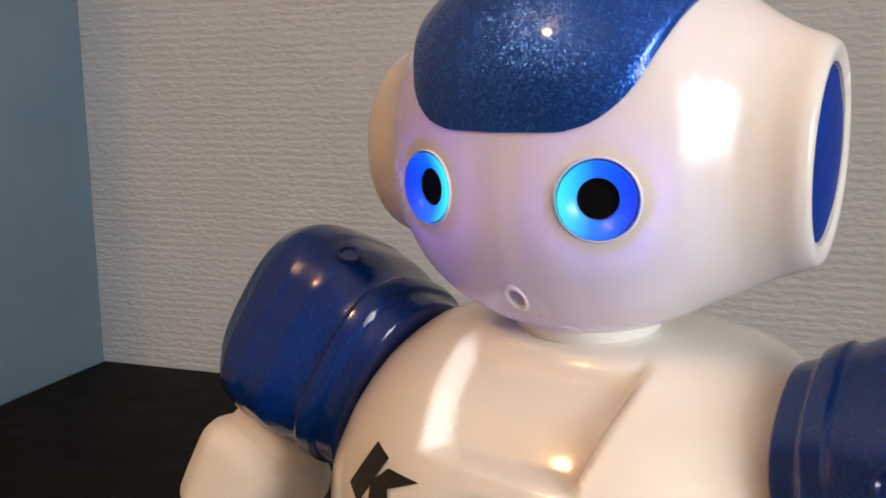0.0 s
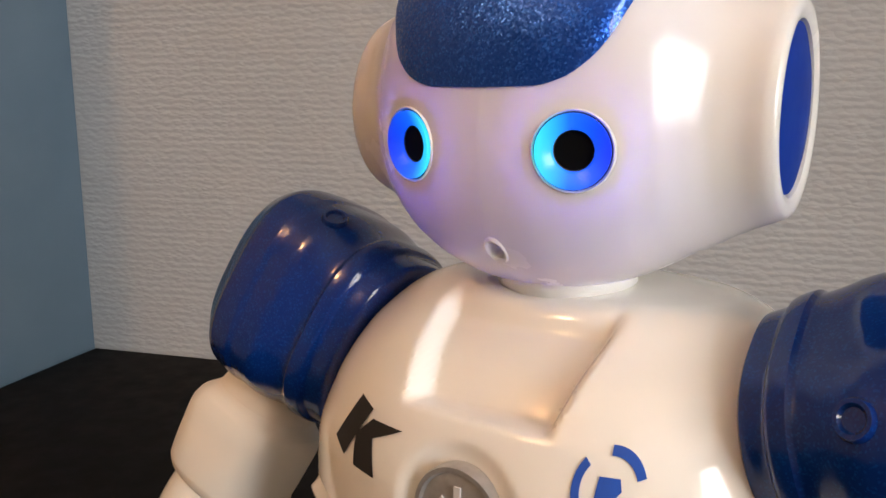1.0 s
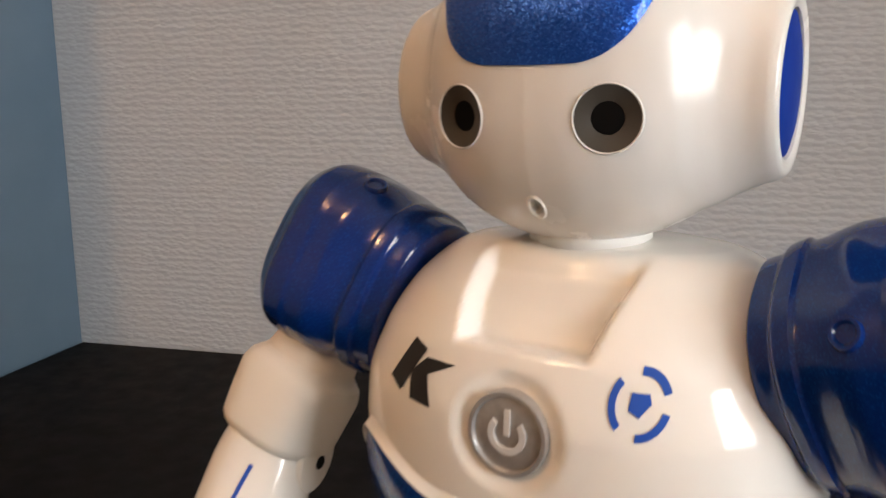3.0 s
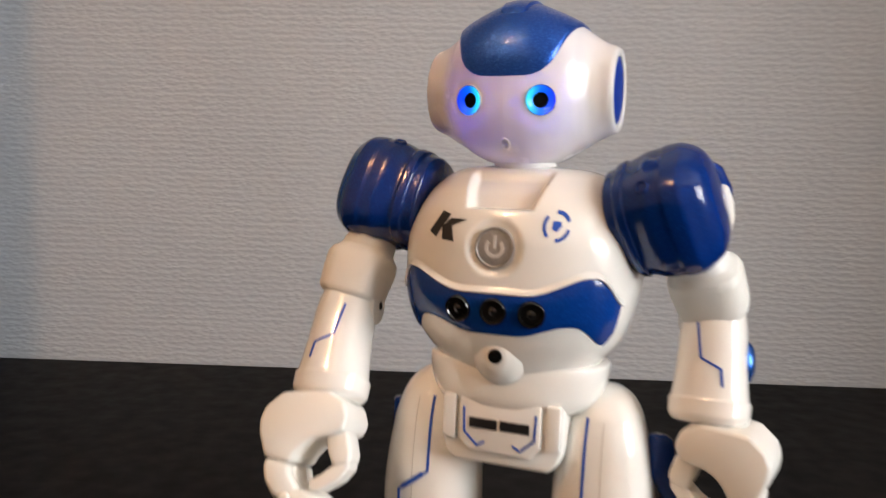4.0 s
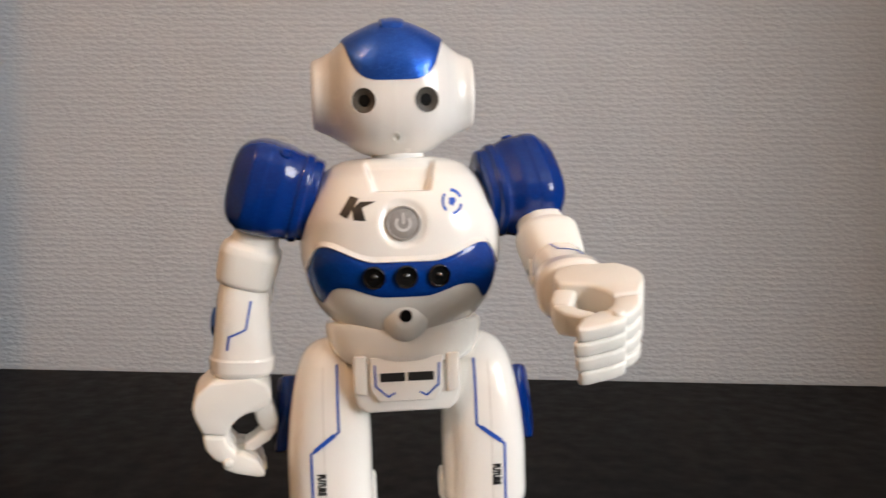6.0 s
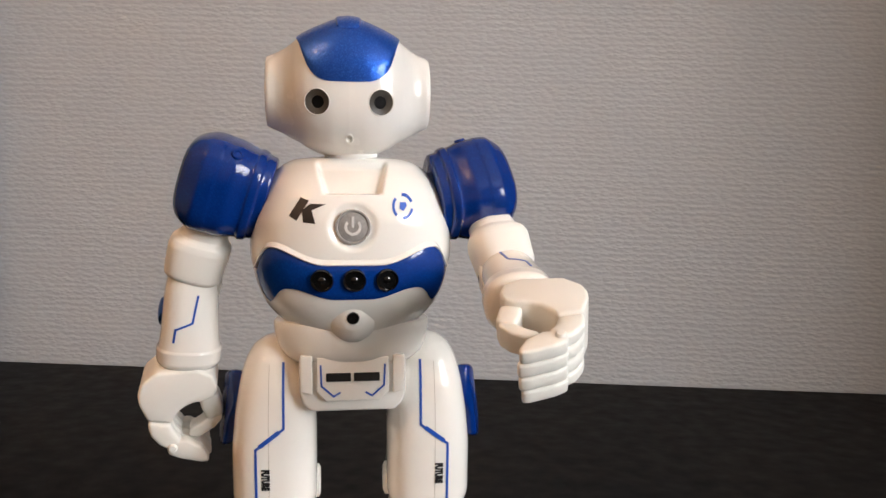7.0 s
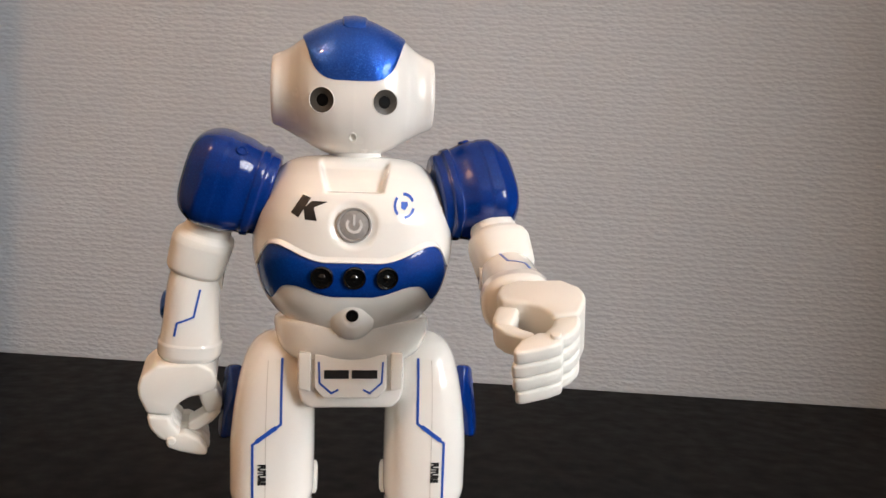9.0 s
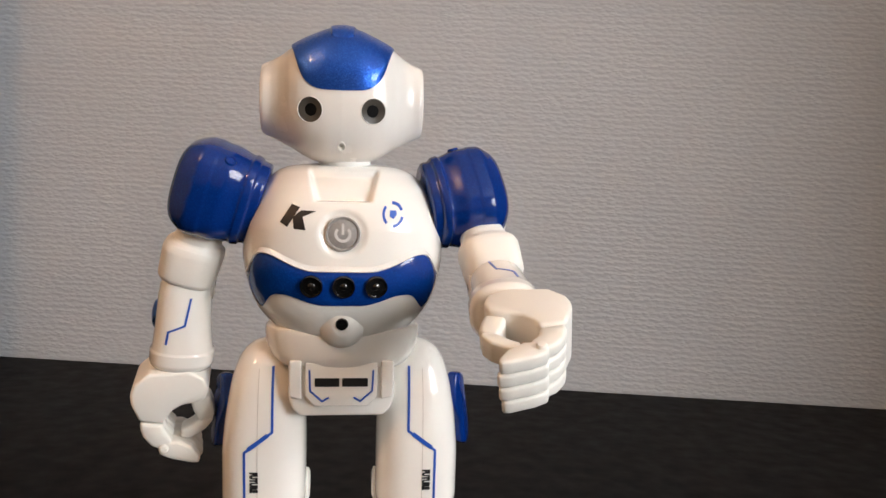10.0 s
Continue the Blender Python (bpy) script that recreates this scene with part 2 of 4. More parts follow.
def interp(rows, z):
    """Smooth interpolation of rows (key first, rising) at z."""
    keys = [r[0] for r in rows]
    if z <= keys[0]:
        return rows[0][1:]
    if z >= keys[-1]:
        return rows[-1][1:]
    i = max(k for k in range(len(keys) - 1) if keys[k] <= z)
    h = keys[i + 1] - keys[i]
    t = (z - keys[i]) / h
    out = []
    for c in range(1, len(rows[0])):
        def slope(k):
            if k == 0:
                return (rows[1][c] - rows[0][c]) / (keys[1] - keys[0])
            if k == len(rows) - 1:
                return (rows[k][c] - rows[k - 1][c]) / (keys[k] - keys[k - 1])
            a = (rows[k][c] - rows[k - 1][c]) / (keys[k] - keys[k - 1])
            b = (rows[k + 1][c] - rows[k][c]) / (keys[k + 1] - keys[k])
            return 0.0 if a * b <= 0 else 2 * a * b / (a + b)
        m0, m1 = slope(i) * h, slope(i + 1) * h
        p0, p1 = rows[i][c], rows[i + 1][c]
        out.append((2 * t**3 - 3 * t**2 + 1) * p0 + (t**3 - 2 * t**2 + t) * m0 + (-2 * t**3 + 3 * t**2) * p1 + (t**3 - t**2) * m1)
    return out


def spow(v, e):
    return math.copysign(abs(v) ** e, v)


class Loft:
    """A body lofted along z from rows (z, cx, cy, rx, front, back, n): superellipses of half-width rx, depths front (-y) and back."""

    def __init__(self, rows):
        self.rows = rows

    def at(self, a, z, off=0.0):
        cx, cy, rx, fr, bk, n = interp(self.rows, z)
        s, c = spow(math.sin(a), 2 / n), spow(math.cos(a), 2 / n)
        return Vector((cx + (rx + off) * s, cy - ((fr if c > 0 else bk) + off) * c, z))

    def normal(self, a, z):
        e = 1e-3
        du = self.at(a + e, z) - self.at(a - e, z)
        dv = self.at(a, z + 2e-5) - self.at(a, z - 2e-5)
        n = du.cross(dv)
        return n.normalized()

    def angle(self, x, z):
        cx, cy, rx, fr, bk, n = interp(self.rows, z)
        return math.asin(max(-1, min(1, spow((x - cx) / rx, n / 2))))

    def on(self, x, z, off=0.0):
        """The front surface at x, z, lifted by off along the normal."""
        a = self.angle(x, z)
        return self.at(a, z) + self.normal(a, z) * off

    def mesh(self, around=64, rings=48, zs=None):
        bm = bmesh.new()
        z0, z1 = self.rows[0][0], self.rows[-1][0]
        zs = zs or sorted({z0 + (z1 - z0) * k / rings for k in range(rings + 1)} | {r[0] for r in self.rows})
        grid = [[bm.verts.new(self.at(2 * math.pi * k / around, z)) for k in range(around)] for z in zs]
        for a, b in zip(grid, grid[1:]):
            for k in range(around):
                bm.faces.new((a[k], a[(k + 1) % around], b[(k + 1) % around], b[k]))
        for ring in (grid[0], grid[-1]):
            mid = bm.verts.new(sum((v.co for v in ring), Vector()) / around)
            for k in range(around):
                bm.faces.new((ring[k], ring[(k + 1) % around], mid))
        return bm


def slab(grid_out, grid_in):
    """A closed solid from an outer and an inner grid of points of one size."""
    bm = bmesh.new()
    o = [[bm.verts.new(p) for p in row] for row in grid_out]
    i = [[bm.verts.new(p) for p in row] for row in grid_in]
    nr, nc = len(o), len(o[0])
    for r in range(nr - 1):
        for c in range(nc - 1):
            bm.faces.new((o[r][c], o[r][c + 1], o[r + 1][c + 1], o[r + 1][c]))
            bm.faces.new((i[r][c], i[r + 1][c], i[r + 1][c + 1], i[r][c + 1]))
    for c in range(nc - 1):
        bm.faces.new((o[0][c], i[0][c], i[0][c + 1], o[0][c + 1]))
        bm.faces.new((o[-1][c], o[-1][c + 1], i[-1][c + 1], i[-1][c]))
    for r in range(nr - 1):
        bm.faces.new((o[r][0], o[r + 1][0], i[r + 1][0], i[r][0]))
        bm.faces.new((o[r][-1], i[r][-1], i[r + 1][-1], o[r + 1][-1]))
    bmesh.ops.remove_doubles(bm, verts=bm.verts[:], dist=1e-6)
    return bm


def decal(polys, surface, thick=0.0002):
    """Flat shapes of (x, z) corners laid on a surface(x, z, off) as thin print."""
    bm = bmesh.new()
    for poly in polys:
        vs = [bm.verts.new((x, 0, z)) for x, z in poly]
        bm.faces.new(vs)
    bmesh.ops.triangulate(bm, faces=bm.faces[:])
    bmesh.ops.subdivide_edges(bm, edges=bm.edges[:], cuts=3, use_grid_fill=True)
    for v in bm.verts:
        v.co = surface(v.co.x, v.co.z, thick)
    return bm


def stripe(path, width, surface, thick=0.0002, steps=10):
    """A printed line of constant width along (x, z) corners on a surface, mitred at its bends."""
    dense = []
    for k, (a, b) in enumerate(zip(path, path[1:])):
        for s in range(steps):
            dense.append((a[0] + (b[0] - a[0]) * s / steps, a[1] + (b[1] - a[1]) * s / steps))
    dense.append(path[-1])
    rows_o = []
    for k, p in enumerate(dense):
        d0 = Vector(dense[k]) - Vector(dense[max(0, k - 1)])
        d1 = Vector(dense[min(len(dense) - 1, k + 1)]) - Vector(dense[k])
        d0, d1 = (d0.normalized() if d0.length else d1.normalized()), (d1.normalized() if d1.length else d0.normalized())
        t = (d0 + d1).normalized()
        n = Vector((-t.y, t.x)) * (width / 2) / max(0.5, t.dot(d1))
        rows_o.append([(p[0] + n.x * s, p[1] + n.y * s) for s in (-1, 1)])
    return slab([[surface(x, z, thick) for x, z in r] for r in rows_o], [[surface(x, z, -0.0003) for x, z in r] for r in rows_o])


def lathe(profile, m, around=40):
    """A body turned round the local -y axis (facing front) from (radius, forward) pairs, placed by m."""
    bm = bmesh.new()
    rings = []
    for r, f in profile:
        if r < 1e-7:
            rings.append([bm.verts.new((0, -f, 0))])
        else:
            rings.append([bm.verts.new((r * math.sin(2 * math.pi * k / around), -f, r * math.cos(2 * math.pi * k / around))) for k in range(around)])
    for a, b in zip(rings, rings[1:]):
        for k in range(around):
            k2 = (k + 1) % around
            vs = [a[k % len(a)], a[k2 % len(a)], b[k2 % len(b)], b[k % len(b)]]
            vs = list(dict.fromkeys(vs))
            if len(vs) > 2:
                bm.faces.new(vs)
    bm.transform(m)
    return bm


def facing(place, normal):
    """The pose of a lathed part at place whose front looks along normal."""
    return Matrix.Translation(place) @ Vector(normal).to_track_quat("-Y", "Z").to_matrix().to_4x4()


def prism(outline, y0, y1, bevel=0.001, segments=3):
    """An outline of (x, z) corners run from y0 to y1, with rounded edges."""
    bm = bmesh.new()
    a = [bm.verts.new((x, y0, z)) for x, z in outline]
    b = [bm.verts.new((x, y1, z)) for x, z in outline]
    n = len(outline)
    bm.faces.new(a)
    bm.faces.new(b[::-1])
    for k in range(n):
        bm.faces.new((a[k], b[k], b[(k + 1) % n], a[(k + 1) % n]))
    bmesh.ops.recalc_face_normals(bm, faces=bm.faces[:])
    if bevel:
        bmesh.ops.bevel(bm, geom=bm.edges[:], offset=bevel, segments=segments, affect="EDGES", profile=0.5, clamp_overlap=True)
    return bm


def capsule(points, radii, around=20, squash=1.0):
    """A smooth limb along points with a radius at each, round-ended."""
    bm = bmesh.new()
    pts = [Vector(p) for p in points]
    rings = []
    t0 = (pts[1] - pts[0]).normalized()
    t1 = (pts[-1] - pts[-2]).normalized()
    chain = []
    for k in (80, 55, 30):
        chain.append((pts[0] - t0 * radii[0] * math.sin(radians(k)) * 0.8, t0, radii[0] * math.cos(radians(k))))
    for k, p in enumerate(pts):
        t = (pts[min(k + 1, len(pts) - 1)] - pts[max(k - 1, 0)]).normalized()
        chain.append((p, t, radii[k]))
    for k in (30, 55, 80):
        chain.append((pts[-1] + t1 * radii[-1] * math.sin(radians(k)) * 0.8, t1, radii[-1] * math.cos(radians(k))))
    for p, t, r in chain:
        u = t.cross(Vector((0, 1, 0))).normalized()
        w = u.cross(t).normalized()
        rings.append([bm.verts.new(p + u * r * math.cos(2 * math.pi * k / around) + w * r * squash * math.sin(2 * math.pi * k / around)) for k in range(around)])
    for a, b in zip(rings, rings[1:]):
        for k in range(around):
            bm.faces.new((a[k], a[(k + 1) % around], b[(k + 1) % around], b[k]))
    bm.faces.new(rings[0][::-1])
    bm.faces.new(rings[-1])
    return bm


# ---- the room ----
def structure(name, bm, material, label):
    ob = part(name, bm, material, smooth=False)
    return tagged(ob, label, name.split("_")[0], kind="structure")


structure("wall_north", box(WEST_X - 0.1, EAST_X + 0.1, WALL_Y, WALL_Y + 0.1, FLOOR_Z - 0.1, CEIL_Z + 0.1), WALLPAPER, "light grey wall with woven relief wallpaper")
structure("wall_niche", box(WALL_X - 0.1, WALL_X, 0.36, WALL_Y - 0.001, FLOOR_Z, CEIL_Z), BLUE_WALL, "smooth blue-grey painted side wall in shade")
structure("wall_west", box(WEST_X - 0.1, WEST_X, SOUTH_Y, WALL_Y - 0.001, FLOOR_Z, CEIL_Z), PLAIN_WALL, "plain beige painted wall behind the lamp")
structure("wall_south", box(WEST_X - 0.1, EAST_X + 0.1, SOUTH_Y - 0.1, SOUTH_Y - 0.001, FLOOR_Z - 0.1, CEIL_Z + 0.1), PLAIN_WALL, "plain beige painted wall behind the camera")
# added out of view: blocks window light from the right of wall and table
structure("wall_stub", box(0.82, 0.92, 0.03, WALL_Y - 0.001, FLOOR_Z, CEIL_Z), BLUE_WALL, "unseen blue-grey wall added to keep daylight off the right side")
WIN_Y0, WIN_Y1, WIN_Z0, WIN_Z1 = -2.35, -0.65, 0.02, 1.50


def wall_with_opening():
    bm = bmesh.new()
    for y0, y1, z0, z1 in ((SOUTH_Y, WIN_Y0, FLOOR_Z, CEIL_Z), (WIN_Y1, WALL_Y - 0.001, FLOOR_Z, CEIL_Z), (WIN_Y0, WIN_Y1, FLOOR_Z, WIN_Z0), (WIN_Y0, WIN_Y1, WIN_Z1, CEIL_Z)):
        b = box(EAST_X, EAST_X + 0.12, y0, y1, z0, z1)
        tmp = bpy.data.meshes.new("tmp")
        b.to_mesh(tmp)
        b.free()
        bm.from_mesh(tmp)
        bpy.data.meshes.remove(tmp)
    return bm


structure("wall_east", wall_with_opening(), PLAIN_WALL, "plain beige painted wall with a window opening")
structure("floor", box(WEST_X - 0.1, EAST_X + 0.1, SOUTH_Y - 0.1, WALL_Y + 0.1, FLOOR_Z - 0.2, FLOOR_Z - 0.1 + 0.098), FLOOR_MAT, "brown laminate floor under the table")
structure("ceiling", box(WEST_X - 0.1, EAST_X + 0.1, SOUTH_Y - 0.1, WALL_Y + 0.1, CEIL_Z + 0.002, CEIL_Z + 0.1), CEIL_PAINT, "plain white painted ceiling")
window = structure("window_1", box(EAST_X - 0.03, EAST_X + 0.02, WIN_Y0 - 0.04, WIN_Y1 + 0.04, WIN_Z0 - 0.04, WIN_Z0, 0.004), FRAME_WHITE, "white framed window letting daylight in")
for y0, y1, z0, z1 in ((WIN_Y0, WIN_Y1, WIN_Z1 - 0.05, WIN_Z1), (WIN_Y0, WIN_Y0 + 0.05, WIN_Z0, WIN_Z1 - 0.05), (WIN_Y1 - 0.05, WIN_Y1, WIN_Z0, WIN_Z1 - 0.05), (-1.525, -1.475, WIN_Z0, WIN_Z1 - 0.05)):
    part("window_frame", box(EAST_X + 0.03, EAST_X + 0.08, y0, y1, z0, z1, 0.004), FRAME_WHITE, window, smooth=False)
for y0, y1 in ((WIN_Y0 + 0.05, -1.525), (-1.475, WIN_Y1 - 0.05)):
    pane = part("pane", box(EAST_X + 0.05, EAST_X + 0.056, y0, y1, WIN_Z0, WIN_Z1 - 0.05), GLASS, window, smooth=False)
    pane.visible_shadow = False


def floor_lamp():
    """A warm glass globe on a slim pole, out of the camera's sight."""
    x, y, z = -0.96, -1.12, 1.56
    up = Matrix.Translation((x, y, FLOOR_Z)) @ pose(0, 0, 0, -90, 0, 0)
    height = z - FLOOR_Z
    thing = tagged(part("floor_lamp", lathe([(0, 0), (0.14, 0.0), (0.14, 0.014), (0.13, 0.020), (0.014, 0.026), (0.011, 0.05), (0.011, height - 0.10), (0.030, height - 0.085), (0.030, height - 0.070), (0, height - 0.070)], up), FRAME_WHITE), "white floor lamp with a warm glowing glass globe", "lamp")
    prof = [(0.075 * math.sin(radians(a)), height - 0.075 * math.cos(radians(a))) for a in range(0, 181, 12)]
    part("globe", lathe(prof, up), LAMP_GLOW, thing, "warm glowing glass globe")


floor_lamp()


def table():
    top = tagged(part("table", box(WALL_X + 0.002, 0.798, -0.62, WALL_Y - 0.002, -0.035, 0.0, 0.003), DESK, smooth=False), "black-brown laminate table top against the wall", "table")
    for x in (WALL_X + 0.05, 0.74):
        for y in (-0.57, WALL_Y - 0.06):
            part("leg", box(x - 0.03, x + 0.03, y - 0.03, y + 0.03, FLOOR_Z, -0.0352, 0.003), DESK, top, smooth=False)


table()


def smooth01(a, b, x):
    t = max(0.0, min(1.0, (x - a) / (b - a)))
    return t * t * (3 - 2 * t)


# ---- the toy robot: faces -y, x to its left, its soles on z = 0 ----
robot = tagged(new("toy_robot"), "white and blue plastic toy robot standing on a black table", "toy robot")

TORSO = Loft([
    (0.1200, 0, -0.001, 0.006, 0.010, 0.012, 2.0), (0.1215, 0, -0.001, 0.013, 0.0170, 0.020, 2.0), (0.1260, 0, -0.001, 0.0235, 0.0222, 0.025, 2.1),
    (0.1330, 0, -0.001, 0.0330, 0.0264, 0.029, 2.2), (0.1420, 0, -0.001, 0.0400, 0.0312, 0.031, 2.3), (0.1530, 0, -0.001, 0.0438, 0.0350, 0.033, 2.4),
    (0.1650, 0, 0.000, 0.0458, 0.0374, 0.033, 2.5), (0.1760, 0, 0.000, 0.0450, 0.0379, 0.032, 2.55), (0.1860, 0, 0.001, 0.0418, 0.0365, 0.030, 2.6),
    (0.1950, 0, 0.002, 0.0375, 0.0322, 0.027, 2.5), (0.2010, 0, 0.003, 0.0325, 0.0258, 0.023, 2.4), (0.2045, 0, 0.003, 0.0260, 0.0185, 0.018, 2.4), (0.2060, 0, 0.003, 0.0150, 0.0100, 0.010, 2.3)])


def torso_shell():
    """The chest with the scoop of the collar pressed into it."""
    bm = TORSO.mesh(320, 200)
    for v in bm.verts:
        if v.co.y < 0.004 and v.co.z > 0.186:
            k = (v.co.z - 0.1895) / 0.0165
            w = 0.0128 + 0.0046 * max(0.0, k)
            inside = min((w - abs(v.co.x)) / 0.0030, (v.co.z - 0.1885) / 0.0022, 1.0)
            if inside > 0:
                e = inside * inside * (3 - 2 * inside) * (1 - smooth01(0.2000, 0.2050, v.co.z))
                v.co.y += 0.0040 * e
                v.co.z -= 0.0012 * e
        # the shallow dish round the power button
        if v.co.y < 0:
            d = math.hypot(v.co.x, v.co.z - 0.1753)
            v.co.y += 0.0016 * (1 - smooth01(0.0072, 0.0112, d))
    return bm


torso = part("torso", torso_shell(), GLOSS_WHITE, robot, "glossy white plastic chest shell")


def torso_front(x, z, off):
    return TORSO.on(x, z, off)


def belt_top(u):
    x = abs(u)
    return 0.1592 + 0.0072 * smooth01(0.15, 0.62, x) - 0.0095 * smooth01(0.66, 1.0, x)


def belt():
    def bottom(u):
        x = abs(u)
        return 0.1442 + 0.0045 * smooth01(0.12, 0.50, x) - 0.0070 * smooth01(0.55, 0.92, x) + 0.0045 * smooth01(0.92, 1.0, x)

    n, rows_ = 72, 12
    amax = 1.18

    def grid(off, shrink):
        g = []
        for c in range(n + 1):
            u = (-1 + 2 * c / n)
            a = u * amax * (1 - shrink * 0.5)
            t, b = belt_top(u) - shrink * 0.02, bottom(u) + shrink * 0.02
            col = []
            for r in range(rows_ + 1):
                z = b + (t - b) * r / rows_
                e = math.sin(math.pi * r / rows_) ** 0.35 if 0 < r < rows_ else 0
                lift = off * (0.35 + 0.65 * e) * min(1.0, (1 - abs(u)) * 25 + 0.3)
                col.append(TORSO.at(a, z) + TORSO.normal(a, z) * lift)
            g.append(col)
        return g
    return slab(grid(0.0011, 0.0), grid(-0.0012, 0.0))


def belt_lip():
    """The rounded lower edge of the chest shell, over the blue panel."""
    def grid(lifts):
        g = []
        for c in range(97):
            u = -1 + c / 48
            a = u * 1.18
            g.append([TORSO.at(a, belt_top(u) + dz) + TORSO.normal(a, belt_top(u) + dz) * lift for dz, lift in zip((-0.0002, 0.0000, 0.0004, 0.0009, 0.0016, 0.0026), lifts)])
        return g
    return slab(grid((0.0006, 0.0012, 0.0014, 0.0010, 0.0004, -0.0001)), grid((-0.0008,) * 6))


part("chest_lip", belt_lip(), GLOSS_WHITE, torso)
belt_ob = part("belt_panel", belt(), BELT_BLUE, torso, "wavy pearl blue panel round the belly")
for x in (-0.0129, 0.0006, 0.0142):
    p, n = TORSO.on(x, 0.1530), TORSO.normal(TORSO.angle(x, 0.1530), 0.1530)
    part("sensor", lathe([(0, -0.004), (0.0049, -0.004), (0.0050, 0.0018), (0.0047, 0.0023), (0.0042, 0.0022), (0.0038, 0.0015), (0, 0.0014)], facing(p, n)), BLACK_GLOSS, torso, "round black glossy sensor lens")
    part("sensor_glint", lathe([(0, 0.0022), (0.0010, 0.0020), (0.0017, 0.0014), (0, 0.0014)], facing(p, n)), BLACK_GLOSS, torso, "small dark bulb inside the sensor")

# belly snout; the shade in its hole is put on as a black plug
p = TORSO.on(0, 0.1350)
aim = Vector((0, -0.985, -0.17)).normalized()
part("snout", lathe([(0, 0.0020), (0.0034, 0.0020), (0.0048, 0.0015), (0.0068, 0.0003), (0.0094, -0.0012), (0.0112, -0.004), (0, -0.004)], facing(p, aim) @ Matrix.Diagonal((1.0, 1, 1.15, 1))), GLOSS_WHITE, torso)
part("snout_hole_shade", lathe([(0, 0.0026), (0.0026, 0.0027), (0.0029, 0.0020), (0.0029, -0.002), (0, -0.002)], facing(p + Vector((0, 0, 0.0010)), aim)), BLACK_GLOSS, torso, "black plug standing for the shade in a small round hole")

# power button in its dish
bn = TORSO.normal(0.0, 0.1753)
bp = TORSO.on(0, 0.1753) - bn * 0.0015
button = part("power_button", lathe([(0, 0.0006), (0.0055, 0.0006), (0.0063, 0.0004), (0.0066, 0.0011), (0.0073, 0.0011), (0.0075, 0.0003), (0.0075, -0.002), (0, -0.002)], facing(bp, bn)), SILVER, torso, "round silver power button")


def power_icon():
    def ring(a0, a1, r0, r1, n=20):
        return [[(r0 * math.sin(a), r0 * math.cos(a)) for a in (a0 + (a1 - a0) * k / n for k in range(n + 1))], [(r1 * math.sin(a), r1 * math.cos(a)) for a in (a0 + (a1 - a0) * k / n for k in range(n + 1))]]
    m = facing(bp + bn * 0.0006, bn)
    arcs = ring(radians(48), radians(312), 0.0024, 0.0036)
    bm = slab([[m @ Vector((x, -0.0003, z)) for x, z in row] for row in arcs], [[m @ Vector((x, 0.0005, z)) for x, z in row] for row in arcs])
    bar = box(-0.00055, 0.00055, -0.0003, 0.0005, -0.0002, 0.0044)
    bar.transform(m)
    return bm, bar


icon_ring, icon_bar = power_icon()
part("power_icon_ring", icon_ring, SILVER_LIGHT, torso)
part("power_icon_bar", icon_bar, SILVER_LIGHT, torso)


def letter_shape():
    # a black slanted mark of two pieces
    k = lambda pts: [(-0.0217 + 0.000255 * (u - 533) - 0.00001 * (v - 343), 0.1874 - 0.00023 * (v - 343) + 0.00002 * (u - 533)) for u, v in pts]
    return [k([(533, 342), (547, 349), (528, 384), (515, 374)]), k([(536, 367), (549, 355), (550.6, 368), (559, 392), (539, 388)]), k([(549, 355), (575, 358), (550.6, 368)])]


part("chest_mark", decal(letter_shape(), torso_front), INK_BLACK, torso, "black slanted printed mark")


def target_mark():
    cx, cz = 0.0212, 0.1839
    for a0, a1 in ((-5, 68), (102, 180), (222, 312)):
        rows = [[(cx + r * 0.0046 * math.sin(radians(a)), cz + r * 0.0056 * math.cos(radians(a))) for a in np.linspace(a0, a1, 13)] for r in (1.0, 0.77)]
        part("chest_arc", slab([[torso_front(x, z, 0.0002) for x, z in row] for row in rows], [[torso_front(x, z, -0.0004) for x, z in row] for row in rows]), INK_BLUE, torso, "blue printed arc")
    part("chest_dot", decal([[(cx - 0.0013, cz + 0.0017), (cx + 0.0013, cz + 0.0017), (cx + 0.0017, cz + 0.0002), (cx + 0.0002, cz - 0.0020), (cx - 0.0015, cz - 0.0010)]], torso_front), INK_BLUE, torso, "blue printed five-sided dot")


target_mark()

# neck
NECK = Loft([(0.1985, 0, -0.004, 0.0130, 0.0130, 0.0130, 2), (0.2010, 0, -0.004, 0.0130, 0.0130, 0.0130, 2), (0.2030, 0, -0.004, 0.0118, 0.0118, 0.0118, 2), (0.2060, 0, -0.005, 0.0118, 0.0118, 0.0118, 2), (0.2110, 0, -0.005, 0.0118, 0.0118, 0.0118, 2)])
part("neck", NECK.mesh(48, 14), SOFT_WHITE, robot, "short white neck ring")

# ---- head ----
HC = Vector((0, -0.0052, 0.2338))
# rows along x: (x, depth, top, bottom, exponent)
HEAD_ROWS = [(0.0, 0.0278, 0.0318, 0.0288, 2.5), (0.006, 0.0275, 0.0309, 0.0284, 2.5), (0.0125, 0.0264, 0.0284, 0.0268, 2.45), (0.018, 0.0243, 0.0259, 0.0243, 2.4), (0.0225, 0.0211, 0.0234, 0.0215, 2.3), (0.0252, 0.0181, 0.0215, 0.0202, 2.2),
             (0.0284, 0.0154, 0.0193, 0.0184, 2.1), (0.0318, 0.0140, 0.0175, 0.0167, 2.05), (0.0345, 0.0136, 0.0165, 0.0156, 2.0), (0.0355, 0.0131, 0.0159, 0.0150, 2.0)]


